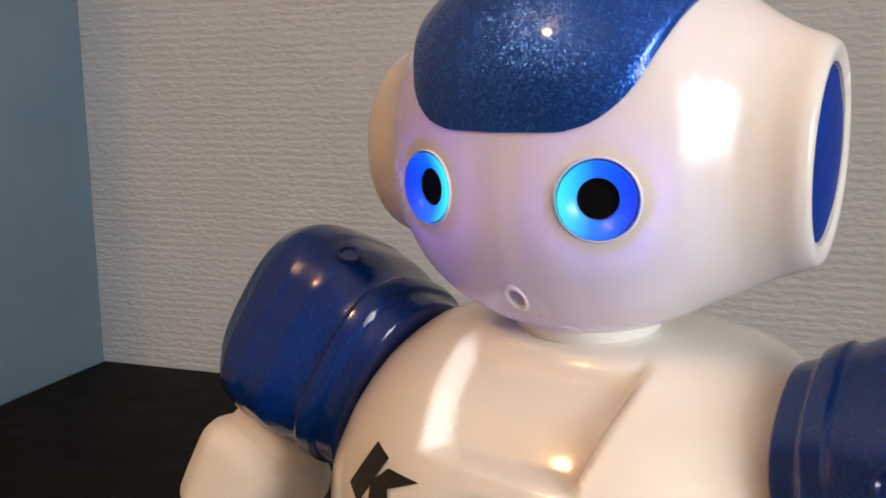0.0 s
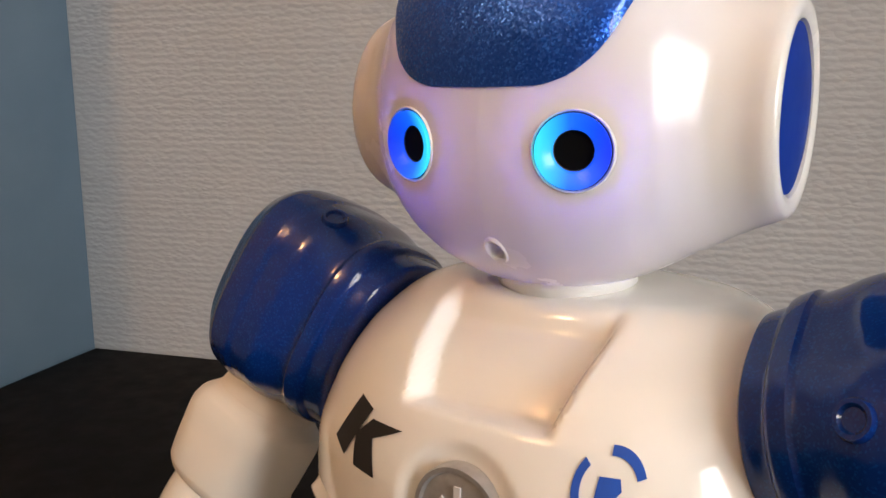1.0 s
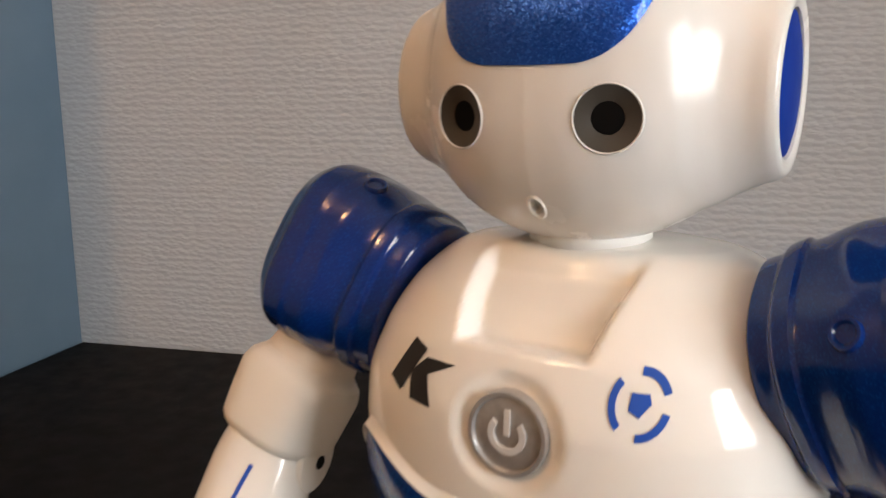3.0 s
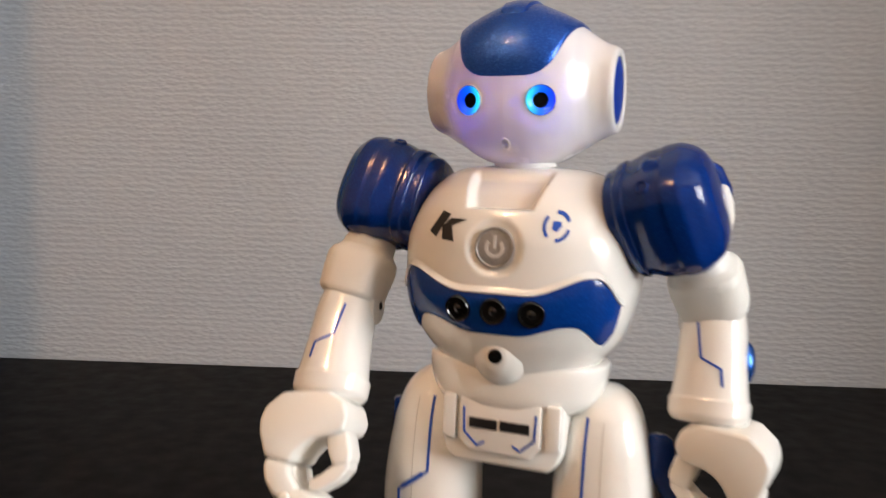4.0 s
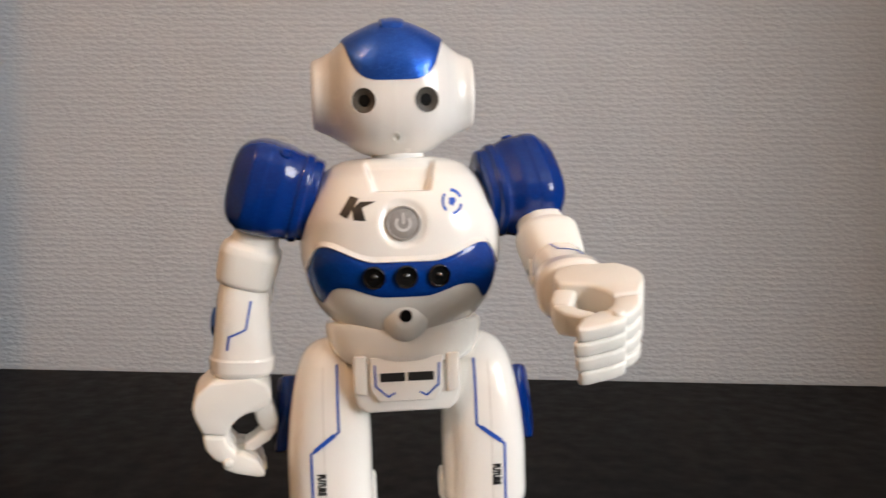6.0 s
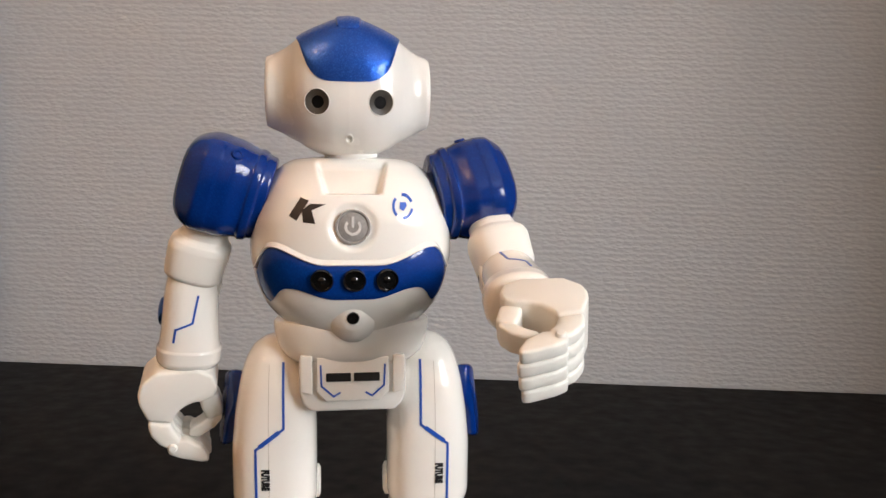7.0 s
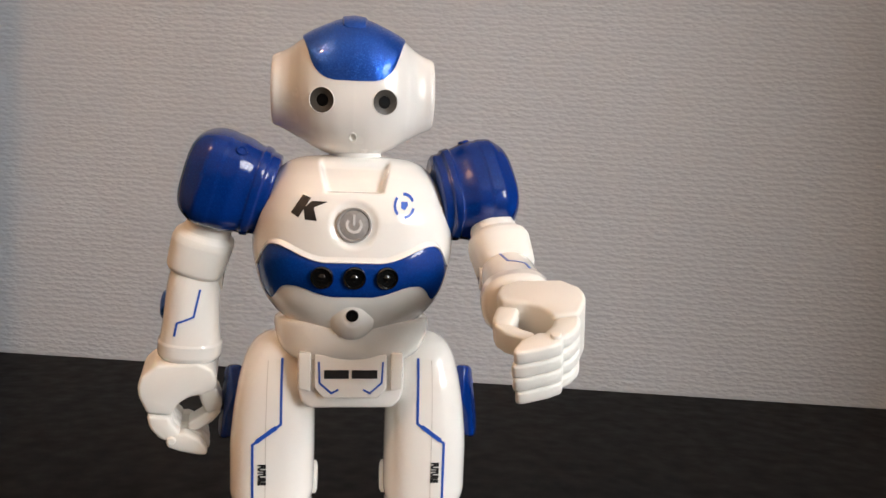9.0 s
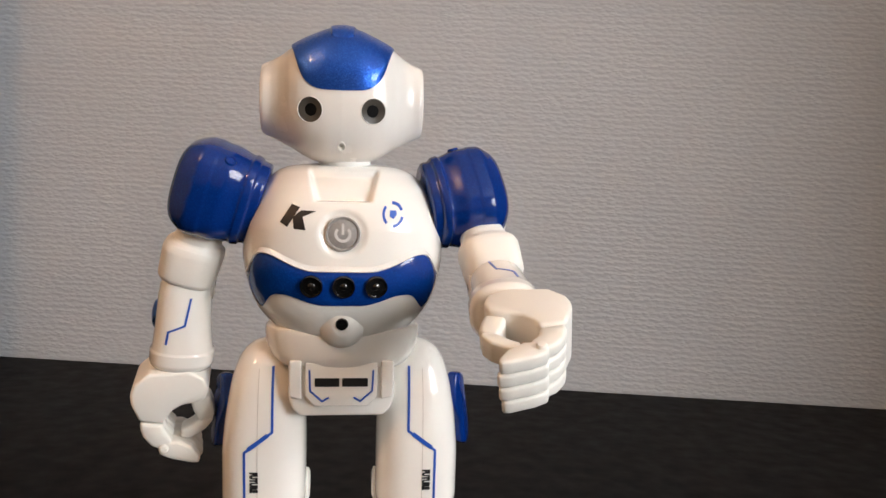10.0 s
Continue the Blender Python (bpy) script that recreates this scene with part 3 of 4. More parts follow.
def head_at(x, psi, off=0.0):
    """The head's shell at x, psi: 0 in front, 90 degrees on top, -90 below."""
    d, t, b, n = interp(HEAD_ROWS, abs(x))
    c, s = spow(math.cos(psi), 2 / n), spow(math.sin(psi), 2 / n)
    return Vector((x, HC.y - (d + off) * c, HC.z + ((t if s > 0 else b) + off) * s))


def head_normal(x, psi):
    e = 1e-3
    du = head_at(x + 1e-4, psi) - head_at(x - 1e-4, psi)
    dv = head_at(x, psi + e) - head_at(x, psi - e)
    n = du.cross(dv)
    n.normalize()
    return n if n.dot(head_at(x, psi) - HC) > 0 else -n


def head_psi(x, z):
    d, t, b, n = interp(HEAD_ROWS, abs(x))
    s = (z - HC.z) / (t if z > HC.z else b)
    return math.asin(max(-1, min(1, spow(s, n / 2))))


EYE_X, EYE_Z = 0.0136, 0.2277


def head_shell():
    bm = bmesh.new()
    xs = sorted({0.0355 * k / 75 for k in range(-75, 76)})
    around = 180
    grid = [[bm.verts.new(head_at(x, 2 * math.pi * k / around)) for k in range(around)] for x in xs]
    for a, b in zip(grid, grid[1:]):
        for k in range(around):
            bm.faces.new((a[k], a[(k + 1) % around], b[(k + 1) % around], b[k]))
    # rounded ear rims, sunk inside
    for ring, sx in ((grid[0], -1), (grid[-1], 1)):
        last = ring
        for dx, k in ((0.0004, 0.975), (0.0006, 0.93), (0.0005, 0.87), (0.0001, 0.81), (-0.0020, 0.79)):
            nxt = [bm.verts.new((sx * (0.0355 + dx), HC.y + (v.co.y - HC.y) * k, HC.z + 0.0005 + (v.co.z - HC.z - 0.0005) * k)) for v in ring]
            for i in range(around):
                bm.faces.new((last[i], last[(i + 1) % around], nxt[(i + 1) % around], nxt[i]))
            last = nxt
        bm.faces.new(last)
    # round openings for the eyes
    holes = [head_at(sx * EYE_X, head_psi(sx * EYE_X, EYE_Z)) for sx in (-1, 1)]
    lips = head_at(0, head_psi(0.0, 0.2125))
    gone = [f for f in bm.faces if (f.calc_center_median() - lips).length < 0.0013]
    gone += [f for f in bm.faces if min((f.calc_center_median() - h).length for h in holes) < 0.0051]
    bmesh.ops.delete(bm, geom=gone, context="FACES")
    # true the rims of the openings to circles
    spots = [(h, head_normal(sx * EYE_X, head_psi(sx * EYE_X, EYE_Z)), 0.0055) for h, sx in zip(holes, (-1, 1))]
    spots.append((lips, head_normal(0, head_psi(0.0, 0.2125)), 0.0016))
    for v in bm.verts:
        if v.is_boundary:
            for h, n, r in spots:
                d = v.co - h
                if d.length < r * 1.4:
                    up = d.dot(n)
                    flat = d - n * up
                    k = r / max(flat.length, 1e-6)
                    v.co = h + flat * k + n * up * k * k
    return bm


head = part("head", head_shell(), HEAD_WHITE, robot, "glossy white rounded plastic head")
head.location.x = -0.0012


def head_light_absorber():
    """Unseen black filler, added to soak up stray eye light in the middle of the hollow head."""
    bm = bmesh.new()
    bmesh.ops.create_uvsphere(bm, u_segments=24, v_segments=16, radius=1.0)
    for v in bm.verts:
        v.co = Vector((v.co.x * 0.0235, HC.y + 0.001 + v.co.y * 0.0175, HC.z - 0.001 + v.co.z * 0.0200))
    return bm


part("head_light_absorber", head_light_absorber(), PUPIL_BLACK, head, "unseen black filler added to soak up light inside the head")


def ear_disc(sx):
    bm = bmesh.new()
    around = 64
    last = None
    for k, dx in ((0.785, -0.0030), (0.775, -0.0003), (0.62, 0.0003), (0.3, 0.0006)):
        ring = [bm.verts.new((sx * (0.0355 + dx), HC.y - 0.0129 * k * math.cos(2 * math.pi * i / around), HC.z + 0.0005 + 0.0156 * k * math.sin(2 * math.pi * i / around))) for i in range(around)]
        if last:
            for i in range(around):
                bm.faces.new((last[i], last[(i + 1) % around], ring[(i + 1) % around], ring[i]))
        last = ring
    bm.faces.new(last)
    return bm


for sx in (-1, 1):
    part("ear_disc", ear_disc(sx), EAR_BLUE, head, "oval dark blue plastic ear disc")


def visor_low(x):
    """Height of the visor's lower edge at x."""
    return interp([(0.0, 0.2360), (0.0080, 0.2362), (0.0118, 0.2372), (0.0150, 0.2395), (0.0172, 0.2425), (0.0195, 0.2485), (0.0212, 0.2535), (0.0228, 0.2572)], abs(x))[0]


def visor_grid(off):
    g = []
    for c in range(61):
        x = 0.0228 * math.sin(math.pi / 2 * (-1 + 2 * c / 60))
        p0 = head_psi(x, visor_low(x))
        p1 = math.pi - max(0.35, p0 * 0.85)
        col = []
        for r in range(41):
            t = r / 40
            psi = p0 + (p1 - p0) * t
            e = min(1.0, t * 14 + 0.25, (1 - t) * 14 + 0.25, (1 - abs(x) / 0.0228) * 18 + 0.25)
            col.append(head_at(x, psi) + head_normal(x, psi) * off * e)
        g.append(col)
    return g


visor = part("visor", slab(visor_grid(0.0011), visor_grid(-0.0008)), VISOR_BLUE, head, "pearl blue cap over the forehead")


def visor_tab():
    def grid(off):
        g = []
        for c in range(17):
            u = -1 + c / 8
            col = []
            for r in range(13):
                t = r / 12
                psi = radians(47 + 50 * t) + (radians(5) * abs(u) ** 3 if t < 0.01 else 0)
                w = 0.0048 + 0.0010 * t
                e = min(1.0, t * 8 + 0.1, (1 - abs(u)) * 7 + 0.1)
                col.append(head_at(u * w, psi) + head_normal(u * w, psi) * (0.0011 + off * e))
            g.append(col)
        return g
    return slab(grid(0.0010), [[p for p in row] for row in grid(-0.001)])


part("visor_tab", visor_tab(), VISOR_BLUE, head)

EYE_KEYS = []
for sx in (-1, 1):
    psi = head_psi(sx * EYE_X, EYE_Z)
    ep, en = head_at(sx * EYE_X, psi), head_normal(sx * EYE_X, psi)
    m = facing(ep, en)
    part("eye_socket", lathe([(0.0059, -0.0012), (0.0057, -0.0004), (0.0055, -0.0002), (0.0053, -0.0004), (0.0052, -0.0022), (0.0059, -0.0022), (0.0059, -0.0012)], m, 48), GLOSS_WHITE, head)
    part("eye_ring", lathe([(0.0054, -0.0026), (0.0055, -0.0004), (0.0050, -0.0005), (0.0027, -0.0014), (0.0025, -0.0026), (0.0051, -0.0026)], m, 48), EYE_GREY, head, "smoky grey eye ring")
    part("pupil", lathe([(0, -0.0015), (0.0031, -0.0015), (0.0031, -0.0026), (0, -0.0026)], m, 6), PUPIL_BLACK, head, "black hexagonal pupil")
    # unseen black tube, added to block the ring's glow while it is drawn back
    part("eye_light_blocker", lathe([(0.0056, -0.0040), (0.0056, -0.0178), (0, -0.0178), (0, -0.0182), (0.0059, -0.0182), (0.0059, -0.0040), (0.0056, -0.0040)], m, 32), PUPIL_BLACK, head)
    light = part("eye_light", lathe([(0.0051, -0.0001), (0.0048, -0.0002), (0.0030, -0.0010), (0.0028, -0.0013), (0.0028, -0.0034), (0.0053, -0.0034), (0.0053, -0.0023), (0.0051, -0.0021), (0.0051, -0.0001)], Matrix(), 48), EYE_GLOW[sx], head, "blue glowing light ring of the eye")
    light.data.materials.append(EYE_BACKLIGHT)
    for f in light.data.polygons:
        if math.hypot(f.center.x, f.center.z) > 0.0050 and f.center.y > 0.00215 or f.center.y > 0.0033:
            f.material_index = 1
    EYE_KEYS.append((light, m))

mp = head_psi(0.0, 0.2125)
part("mouth_dimple", lathe([(0.0024, -0.0002), (0.0020, 0.00012), (0.0016, 0.0000), (0.0013, -0.0006), (0.0010, -0.0014), (0, -0.0015), (0, -0.002), (0.0024, -0.002), (0.0024, -0.0002)], facing(head_at(0, mp), head_normal(0, mp)) @ Matrix.Diagonal((0.8, 1, 1.2, 1)), 24), SATIN_WHITE, head)

# ---- waist and hips ----
SKIRT = Loft([(0.1110, 0, -0.001, 0.0205, 0.0165, 0.022, 2.6), (0.1122, 0, -0.001, 0.0255, 0.0190, 0.025, 2.5), (0.1150, 0, -0.001, 0.0304, 0.0214, 0.028, 2.4), (0.1190, 0, -0.001, 0.0334, 0.0228, 0.030, 2.35), (0.1240, 0, -0.001, 0.0350, 0.0234, 0.031, 2.3), (0.1290, 0, -0.001, 0.0357, 0.0236, 0.032, 2.3), (0.1310, 0, -0.001, 0.0355, 0.0233, 0.0318, 2.3), (0.1317, 0, -0.001, 0.0346, 0.0225, 0.031, 2.3), (0.1319, 0, -0.001, 0.0300, 0.0195, 0.026, 2.3)])
waist = part("waist_skirt", SKIRT.mesh(80, 30), GLOSS_WHITE, robot, "flared white waist skirt")
pelvis = part("pelvis", prism([(-0.0238, 0.1165), (0.0238, 0.1165), (0.0238, 0.1005), (0.0222, 0.0950), (0.0185, 0.0918), (-0.0185, 0.0918), (-0.0222, 0.0950), (-0.0238, 0.1005)], -0.0195, 0.0200, 0.0016), GLOSS_WHITE, robot, "white hip block")
part("hip_plate", prism([(-0.0160, 0.1168), (0.0160, 0.1168), (0.0160, 0.1016), (0.0120, 0.0971), (-0.0120, 0.0971), (-0.0160, 0.1016)], -0.0222, -0.0190, 0.0006), GLOSS_WHITE, pelvis, "white front plate with printed bars")


for sx in (-1, 1):
    part("hip_tab", prism([(sx * 0.0178, 0.1175), (sx * 0.0232, 0.1175), (sx * 0.0232, 0.1012), (sx * 0.0178, 0.1000)], -0.0216, -0.0180, 0.0007), GLOSS_WHITE, pelvis)


def plate_front(x, z, off):
    return Vector((x, -0.0222 - off, z))


# brand lettering stands as two dark blocks
for x0, x1 in ((-0.0118, -0.0009), (0.0004, 0.0118)):
    part("print_block", box(x0, x1, -0.0226, -0.0219, 0.1061, 0.1099), INK_BLACK, pelvis, "short black printed block", smooth=False)
for sx in (-1, 1):
    part("plate_stripe", stripe([(sx * 0.0142, 0.1136), (sx * 0.0138, 0.1041), (sx * 0.0085, 0.0994), (sx * 0.0055, 0.1011)], 0.0008, plate_front), INK_BLUE, pelvis)

# ---- arms ----
SHOULDER = Vector((0.0560, -0.0050, 0.1870))
# the pad is a barrel across the shoulder, lofted along its own axis
PAD = Loft([(0.0, 0, 0, 0.0168, 0.0150, 0.0150, 2.5), (0.0008, 0, 0, 0.0178, 0.0160, 0.0160, 2.5), (0.0042, 0, 0, 0.0182, 0.0166, 0.0166, 2.6), (0.0049, 0, 0, 0.0190, 0.0174, 0.0174, 2.7), (0.0078, 0, 0, 0.0195, 0.0178, 0.0178, 2.8), (0.0086, 0, 0, 0.0189, 0.0172, 0.0172, 2.9),
            (0.0170, 0, 0, 0.0204, 0.0194, 0.0182, 3.1), (0.0212, 0, 0, 0.0205, 0.0195, 0.0183, 3.1), (0.0228, 0, 0, 0.0208, 0.0198, 0.0187, 3.1), (0.0275, 0, 0, 0.0205, 0.0194, 0.0183, 3.2), (0.0318, 0, 0, 0.0190, 0.0170, 0.0170, 3.1), (0.0352, 0, 0, 0.0166, 0.0146, 0.0146, 2.9), (0.0374, 0, 0, 0.0126, 0.0108, 0.0108, 2.6), (0.0383, 0, 0, 0.0060, 0.0050, 0.0050, 2.2)])
UPPER = Loft([(-0.0405, 0.0020, 0, 0.0095, 0.0085, 0.0085, 2.4), (-0.0397, 0.0014, 0, 0.0118, 0.0110, 0.0110, 2.6), (-0.0375, 0.0014, 0, 0.0129, 0.0121, 0.0121, 2.8), (-0.0300, 0.0014, 0, 0.0134, 0.0126, 0.0126, 2.9), (-0.0250, 0.0014, 0, 0.0137, 0.0127, 0.0127, 2.9), (-0.0218, 0.0012, 0, 0.0132, 0.0122, 0.0122, 2.6), (-0.0190, 0.0010, 0, 0.0108, 0.0100, 0.0100, 2.4), (-0.0100, 0, 0, 0.0095, 0.0095, 0.0095, 2.2), (0.0, 0, 0, 0.0080, 0.0080, 0.0080, 2.0)])
FORE = Loft([(-0.0434, 0.0018, 0, 0.0108, 0.0100, 0.0100, 2.2), (-0.0428, 0.0018, 0, 0.0130, 0.0118, 0.0118, 2.3), (-0.0398, 0.0018, 0, 0.0146, 0.0132, 0.0132, 2.4), (-0.0347, 0.0018, 0, 0.0147, 0.0132, 0.0132, 2.4), (-0.0337, 0.0018, 0, 0.0139, 0.0126, 0.0126, 2.4), (-0.0200, 0.0018, 0, 0.0126, 0.0118, 0.0118, 2.3), (-0.0080, 0.0016, 0, 0.0120, 0.0111, 0.0111, 2.3), (-0.0010, 0.0012, 0, 0.0112, 0.0104, 0.0104, 2.2), (0.0040, 0.0006, 0, 0.0080, 0.0080, 0.0080, 2.1), (0.0050, 0.0006, 0, 0.0034, 0.0037, 0.0037, 2.0)])
ELBOW_BEND, ELBOW_OUT, ELBOW_TWIST, UPPER_OUT = {-1: 4.9, 1: 42.3}, {-1: -1.2, 1: -4.1}, {-1: -7.2, 1: -8.1}, 11.0


HAND_FLEX = {-1: 4.0, 1: 13.0}


def build_arm(sx):
    """An arm at rest, hanging from its shoulder; sx is +1 on the robot's left."""
    flip = Matrix.Diagonal((sx, 1, 1, 1))
    mu = flip @ pose(0.004, 0, 0, 0, -UPPER_OUT, 0)
    arm = part("arm", UPPER.mesh(40, 30), SATIN_WHITE, robot, "white jointed plastic arm", m=mu)
    pad_m = flip @ pose(-0.0186, 0, 0.0014 if sx < 0 else 0.0006, 0, 78, 0) @ Matrix.Diagonal((1.05, 1.05, 1.03 if sx < 0 else 0.98, 1))
    part("shoulder_pad", PAD.mesh(64, 50), PAD_BLUE, arm, "glossy deep blue shoulder pad", m=pad_m)
    part("pad_slot", capsule([(0, 0, -0.0075), (0, 0, -0.003), (0, 0, 0.003), (0, 0, 0.0075)], [0.0030, 0.0042, 0.0042, 0.0030], 20), SATIN_WHITE, arm, "white arm showing in the pad's slot", m=flip @ pose(0.0168, 0.0092, -0.001, -8, 0, 0))
    part("pad_rim", capsule([(0.0100, 0.0115, 0.0165), (0.0146, 0.0136, 0.0120), (0.0168, 0.0146, 0.0050), (0.0168, 0.0146, -0.0040), (0.0146, 0.0134, -0.0110), (0.0100, 0.0112, -0.0145)], [0.0034, 0.0036, 0.0036, 0.0036, 0.0034, 0.0030], 16), PAD_BLUE, arm, "blue rim behind the pad's slot", m=flip)
    pa, pz = -0.95, 0.0165
    part("pad_dimple", lathe([(0, 0.0001), (0.0014, 0.0001), (0.0018, 0.0006), (0.0023, 0.0006), (0.0026, 0.0), (0.0026, -0.001), (0, -0.001)], facing(PAD.at(pa, pz), PAD.normal(pa, pz)), 24), PAD_BLUE, arm, m=pad_m)
    elbow = Vector((0.004 + 0.0385 * math.sin(radians(UPPER_OUT)), 0, -0.0385 * math.cos(radians(UPPER_OUT))))
    mf = flip @ Matrix.Translation(elbow) @ pose(0, 0, 0, -ELBOW_BEND[sx], 0, 0) @ pose(0, 0, 0, 0, -ELBOW_OUT[sx], 0) @ pose(0, 0, 0, 0, 0, ELBOW_TWIST[sx])
    part("forearm", FORE.mesh(48, 40), GLOSS_WHITE, arm, "white forearm with a wide cuff", m=mf)
    for s2 in (-1, 1):
        part("elbow_cap", lathe([(0, 0.0022), (0.0040, 0.0022), (0.0052, 0.0016), (0.0064, 0.0016), (0.0070, 0.0006), (0.0070, -0.003), (0, -0.003)], pose(s2 * 0.0092, 0.002, -0.003, 0, 0, 90 * s2) @ Matrix.Diagonal((1, 1, 1.15, 1)), 32), SATIN_WHITE, arm, m=mf)
    # no real recess: a flat black plug gives the screw hole its darkness
    part("screw_hole_shade", lathe([(0, 0.0023), (0.0016, 0.0024), (0.0019, 0.0018), (0.0019, 0), (0, 0)], pose(-0.0092, 0.002, -0.003, 0, 0, -90), 20), PUPIL_BLACK, arm, "black plug standing for the shade in the elbow's screw hole", m=mf)
    part("oval_disc", lathe([(0, 0.0036), (0.0025, 0.0033), (0.0045, 0.0022), (0.0054, 0.0006), (0.0056, -0.002), (0, -0.002)], pose(0.0126, 0.0042, -0.0195, 0, 0, 112) @ Matrix.Diagonal((1, 1, 1.55, 1)), 32), DISC_BLUE, arm, "shiny blue oval dome on the forearm", m=mf)
    part("arm_stripe", stripe([(-0.0017, -0.0069), (0.0004, -0.0198), (0.0076, -0.0233), (0.0084, -0.0295)], 0.0009, lambda x, z, off: FORE.on(x, z, off)), INK_BLUE, arm, m=mf)
    # hand: palm block, curled row of fingers, thumb
    mh = mf @ pose(0.0022 if sx < 0 else 0.0058, 0, -0.0418, HAND_FLEX[sx], 0, 0) @ Matrix.Scale(1.12 if sx < 0 else 1.06, 4)
    part("palm", prism([(0.0121, -0.0010), (0.0178, -0.0065), (0.0190, -0.0110), (0.0184, -0.0155), (0.0149, -0.0230), (0.0054, -0.0240), (0.0040, -0.0205), (0.0012, -0.0170), (-0.0025, -0.0147), (-0.0060, -0.0141), (-0.0114, -0.0118), (-0.0126, -0.0074), (-0.0103, -0.0020), (-0.0040, 0.0010)], -0.0114, 0.0114, 0.0016), SATIN_WHITE, arm, "white blocky palm", m=mh)
    for k in range(4):
        y, short = -0.0085 + 0.00567 * k, 0.0008 * abs(k - 1.3)
        part("finger", prism([(0.0147, -0.0233), (0.0056, -0.0243), (0.0046, -0.0282), (0.0014, -0.0312), (0.0010, -0.0345), (0.0052, -0.0368), (0.0100, -0.0345), (0.0135, -0.0302), (0.0146, -0.0265)], y - 0.0027, y + 0.0027, 0.0018), SATIN_WHITE, arm, m=mh)
        part("fingertip", prism([(0.0072, -0.0352), (0.0035, -0.0322), (-0.0010, -0.0318), (-0.0070, -0.0352), (-0.0112 + short, -0.0398), (-0.0113 + short, -0.0422), (-0.0070, -0.0424), (0.0015, -0.0406), (0.0062, -0.0387)], y - 0.00275, y + 0.00275, 0.0020), SATIN_WHITE, arm, m=mh)
    part("knuckle_pin", lathe([(0, 0.0010), (0.0014, 0.0009), (0.0020, 0.0002), (0.0020, -0.002), (0, -0.002)], pose(0.0046, -0.0114, -0.0352), 20), SATIN_WHITE, arm, m=mh)
    part("thumb", prism([(-0.0048, -0.0130), (-0.0126, -0.0112), (-0.0152, -0.0185), (-0.0150, -0.0218), (-0.0092, -0.0240), (-0.0064, -0.0190)], -0.0090, 0.0010, 0.0018), SATIN_WHITE, arm, m=mh)
    part("thumb_tip", prism([(-0.0088, -0.0226), (-0.0146, -0.0212), (-0.0148, -0.0232), (-0.0118, -0.0275), (-0.0056, -0.0318), (-0.0018, -0.0314), (-0.0016, -0.0284), (-0.0056, -0.0258)], -0.0086, 0.0006, 0.0020), SATIN_WHITE, arm, m=mh)
    return arm


arms = {sx: build_arm(sx) for sx in (-1, 1)}

# ---- legs ----
THIGH = Loft([(0.0430, 0, 0.004, 0.0150, 0.0150, 0.017, 2.5), (0.0440, 0, 0.004, 0.0185, 0.0170, 0.019, 2.6), (0.0500, 0, 0.004, 0.0195, 0.0180, 0.020, 2.7), (0.0680, 0, 0.003, 0.0195, 0.0185, 0.021, 2.7), (0.0850, -0.0006, 0.002, 0.0188, 0.0180, 0.021, 2.6), (0.1000, -0.0010, 0.002, 0.0170, 0.0170, 0.020, 2.5),
              (0.1120, -0.0010, 0.003, 0.0140, 0.0150, 0.0175, 2.3), (0.1190, -0.0010, 0.004, 0.0100, 0.0110, 0.013, 2.2), (0.1225, -0.0010, 0.005, 0.0050, 0.0060, 0.007, 2.0), (0.1235, -0.0010, 0.005, 0.0015, 0.002, 0.002, 2.0)])
SHIN = Loft([(0.0100, 0, 0.006, 0.0170, 0.0170, 0.018, 2.6), (0.0250, 0, 0.006, 0.0175, 0.0170, 0.018, 2.6), (0.0400, 0, 0.006, 0.0185, 0.0180, 0.019, 2.6), (0.0425, 0, 0.006, 0.0175, 0.0170, 0.018, 2.6)])


def words(name, text, size, squeeze, place, sx, surface, centre, material, parent):
    """Print a word on a surface, reading downwards, its middle at centre (x, z)."""
    data = bpy.data.curves.new(name, "FONT")
    data.body, data.size, data.offset = text, size, size * 0.085
    data.align_x, data.align_y, data.resolution_u = "CENTER", "CENTER", 3
    tmp = new(name, data)
    mesh = bpy.data.meshes.new_from_object(tmp.evaluated_get(bpy.context.evaluated_depsgraph_get()))
    bpy.data.objects.remove(tmp)
    for v in mesh.vertices:
        p = surface(centre[0] + sx * v.co.y, centre[1] - v.co.x * squeeze, 0.0003)
        v.co = place @ Vector((sx * p.x, p.y, p.z))
    mesh.materials.append(material)
    ob = new(name, mesh)
    ob.parent = parent
    return ob


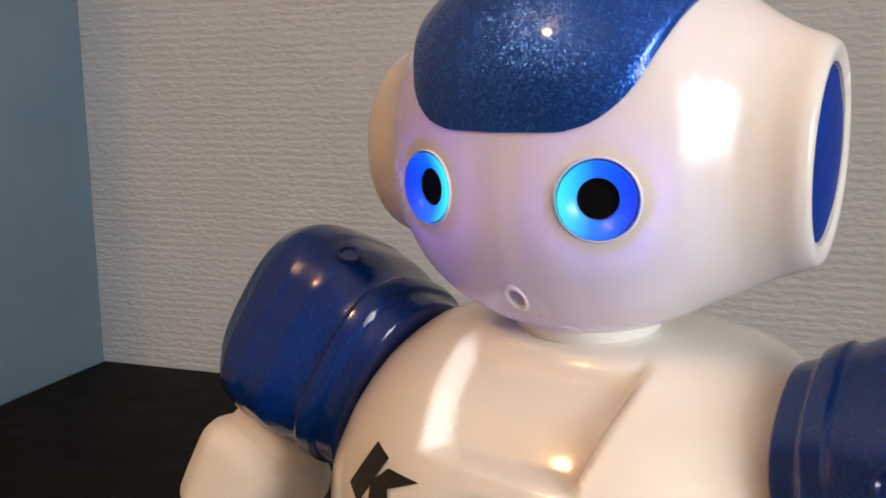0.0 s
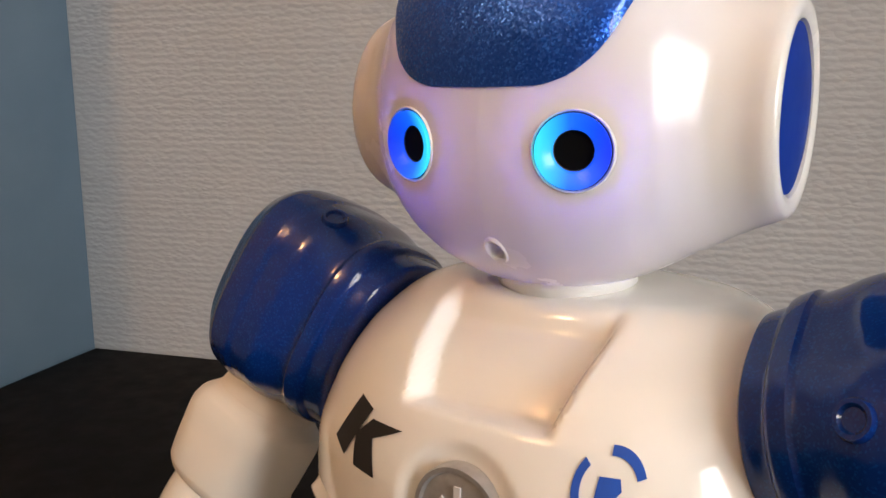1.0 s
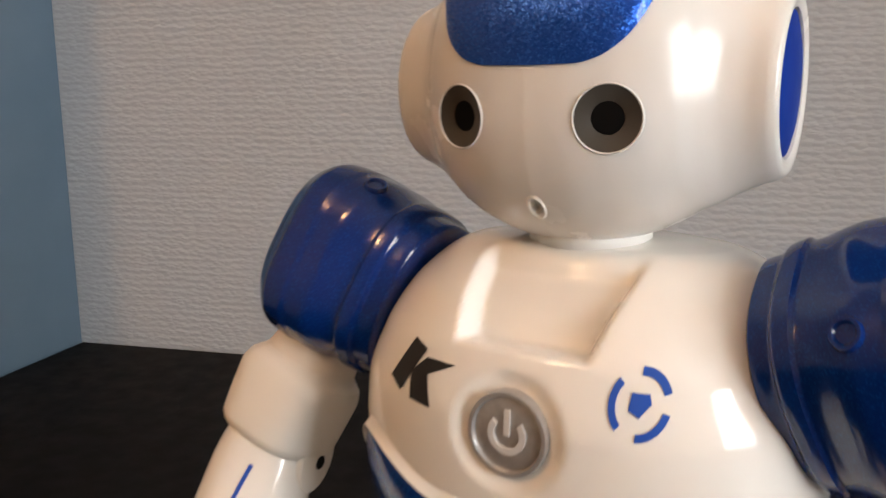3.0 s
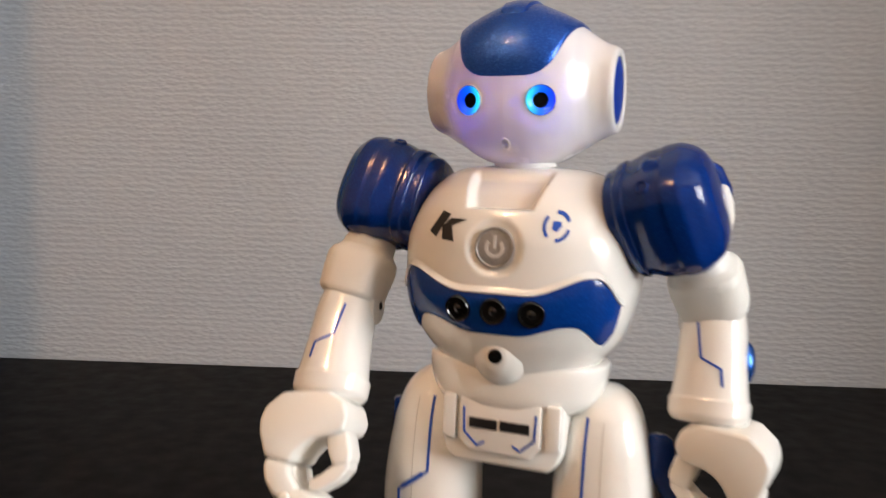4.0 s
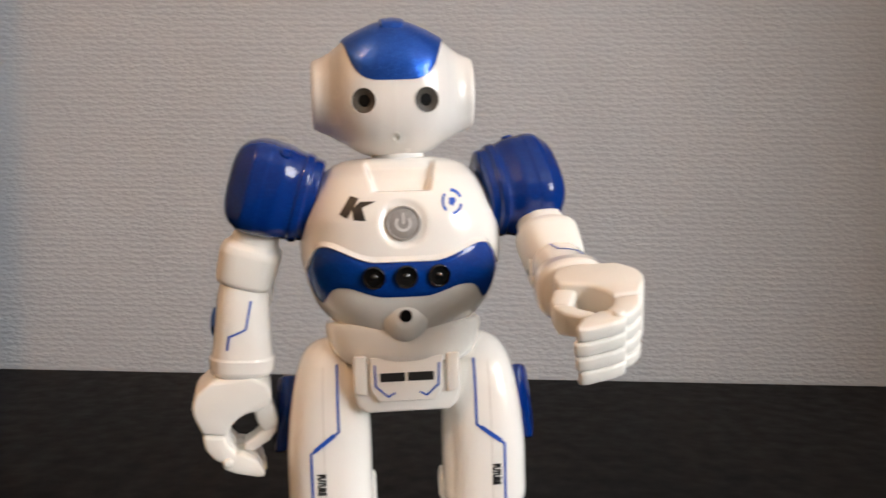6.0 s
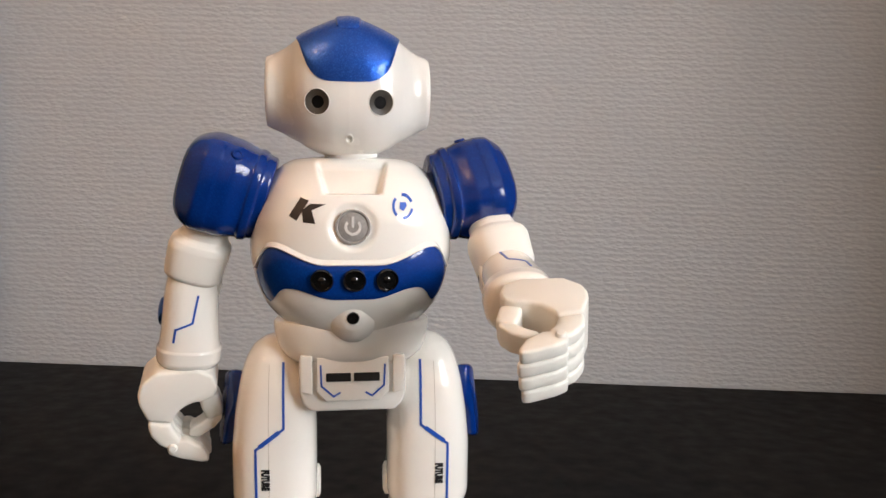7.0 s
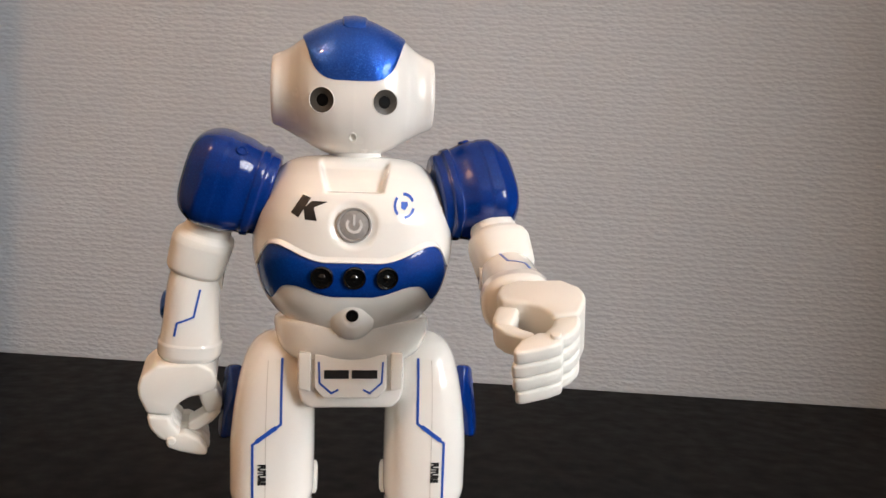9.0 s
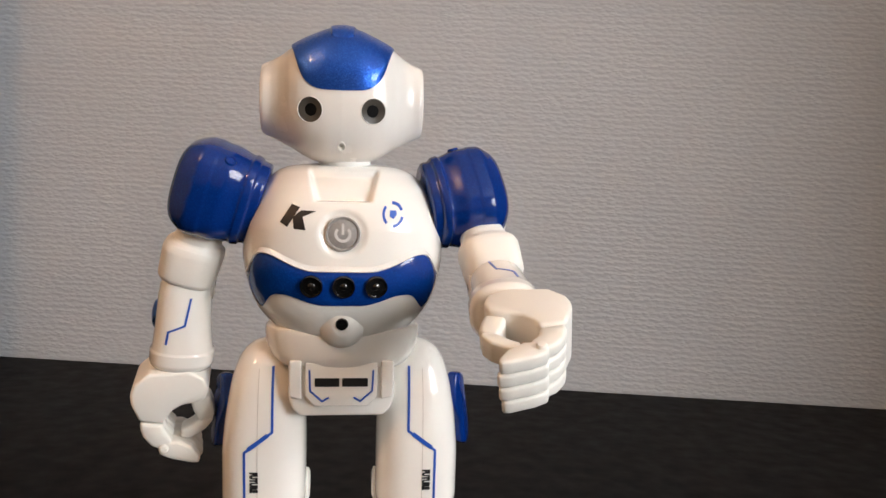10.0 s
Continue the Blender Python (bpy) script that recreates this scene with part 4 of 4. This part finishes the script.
def build_leg(sx):
    flip = Matrix.Diagonal((sx, 1, 1, 1))
    place = Matrix.Translation((sx * 0.0360, 0, 0))
    mm = place @ flip
    leg = part("leg", THIGH.mesh(56, 60), GLOSS_WHITE, robot, "rounded white thigh with printed blue lines", m=mm)
    surf = lambda x, z, off: THIGH.on(x, z, off)
    part("leg_stripe", stripe([(-0.0050, 0.1130), (-0.0050, 0.0835), (0.0075, 0.0740), (0.0075, 0.0440)], 0.0011, surf), INK_BLUE, leg, m=mm)
    part("leg_stripe", stripe([(-0.0030, 0.0822), (0.0058, 0.0755)], 0.0019, surf, 0.0003), INK_BLUE, leg, m=mm)
    # shade of the thigh's seam groove, laid on as a thin grey line
    part("leg_seam_shade", stripe([(0.0012, 0.1120), (0.0016, 0.0900), (0.0018, 0.0445)], 0.00025, surf, 0.00008), SEAM_GREY, leg, m=mm)
    word = words("leg_word", "FUTURE", 0.0044, 0.62, place, sx, surf, (0.0034, 0.0600), INK_BLACK, leg)
    tagged(word, "small black printed word")
    part("thigh_guard", prism([(0.0, 0.1065), (0.0060, 0.1061), (0.0105, 0.1040), (0.0190, 0.0790), (0.0200, 0.0700), (0.0165, 0.0665), (0.0120, 0.0690), (0.0090, 0.0800), (-0.0020, 0.0920)], -0.0025, 0.0030, 0.0018), PAD_BLUE, leg, "blue guard on the thigh's side", m=mm @ pose(0.0170, 0.0030, 0, 0, 0, 62))
    part("knee_disc", lathe([(0.0, 0.0012), (0.0022, 0.0012), (0.0030, 0.0020), (0.0060, 0.0024), (0.0078, 0.0016), (0.0082, -0.006), (0, -0.006)], pose(-0.0185, 0.010, 0.0500, 0, 0, -90), 36), SATIN_WHITE, leg, m=mm)
    part("shin", SHIN.mesh(48, 12), GLOSS_WHITE, leg, m=mm)
    part("foot", box(-0.0220, 0.0220, -0.0330, 0.0330, 0.0, 0.0180, 0.006, 4), GLOSS_WHITE, leg, m=mm)
    return leg


legs = {sx: build_leg(sx) for sx in (-1, 1)}


# ---- what moves ----
EYES_LIT = [(0.0, 0.05), (0.15, 0.35), (0.55, 0.75), (0.95, 1.15), (1.25, 1.4), (1.65, 1.85), (2.05, 2.25), (2.45, 2.65), (2.85, 3.0), (3.2, 3.35), (3.45, 3.75), (3.85, 4.05), (4.25, 4.45), (4.65, 4.85), (4.95, 5.15), (5.35, 5.55), (5.75, 5.95), (6.05, 6.25),
            (6.45, 6.65), (6.85, 7.0), (7.2, 7.35), (7.55, 7.75), (7.95, 8.15), (8.25, 8.45), (8.65, 8.85), (9.05, 9.25), (9.35, 9.55), (9.75, 9.95)]
ARM_SWING = {
    -1: [(0, 17, 8), (2.3, 17, 8), (3.3, 18.8, 4), (3.6, 18.8, 2), (3.95, 18.8, -1.3), (4.2, 27.3, -4.5), (4.5, 30.6, -5), (4.7, 31.4, -4.6), (5.1, 31.4, -4.6), (5.3, 24, -4), (5.4, -10.5, 9.1), (5.5, -20, 7.5), (5.6, -15.1, 6.3), (5.7, -14.3, 6.1), (6, -10, 5), (6.2, -13.7, 5.7), (10, -13.7, 5.7)],
    1: [(0, -29.9, 4.9), (3.95, -29.9, 4.9), (4.2, -27.7, 4), (4.5, -19.7, 6.1), (4.7, -23.5, 5.8), (5.1, -23.5, 5.8), (5.3, -18.7, 5.9), (5.4, 2.8, 6), (5.5, 18, 4), (5.6, 31, 2), (5.7, 34.4, 0.7), (6, 34.8, -3), (6.2, 34.2, -1.2), (10, 34.2, -1.2)]}


def motions():
    walk(robot, [(t, pose(x, y, z, rx, ry, rz)) for t, x, y, z, rx, ry, rz in ROBOT_ROWS])
    for sx, rows in ARM_SWING.items():
        walk(arms[sx], [(t, pose(sx * SHOULDER.x, SHOULDER.y, SHOULDER.z, -a, -sx * out, 0)) for t, a, out in rows])
    # the blinking eye lights come forward in their sockets when lit
    for light, m in EYE_KEYS:
        dark, lit = m @ Matrix.Translation((0, 0.0125, 0)), m @ Matrix.Translation((0, -0.0002, 0))
        rows = []
        for a, b in EYES_LIT:
            if a > 0:
                rows += [(a - 0.017, dark), (a + 0.017, lit)]
            else:
                rows += [(0, lit)]
            rows += [(b - 0.017, lit), (b + 0.017, dark)]
        rows.append((10.0, dark))
        walk(light, rows)


motions()
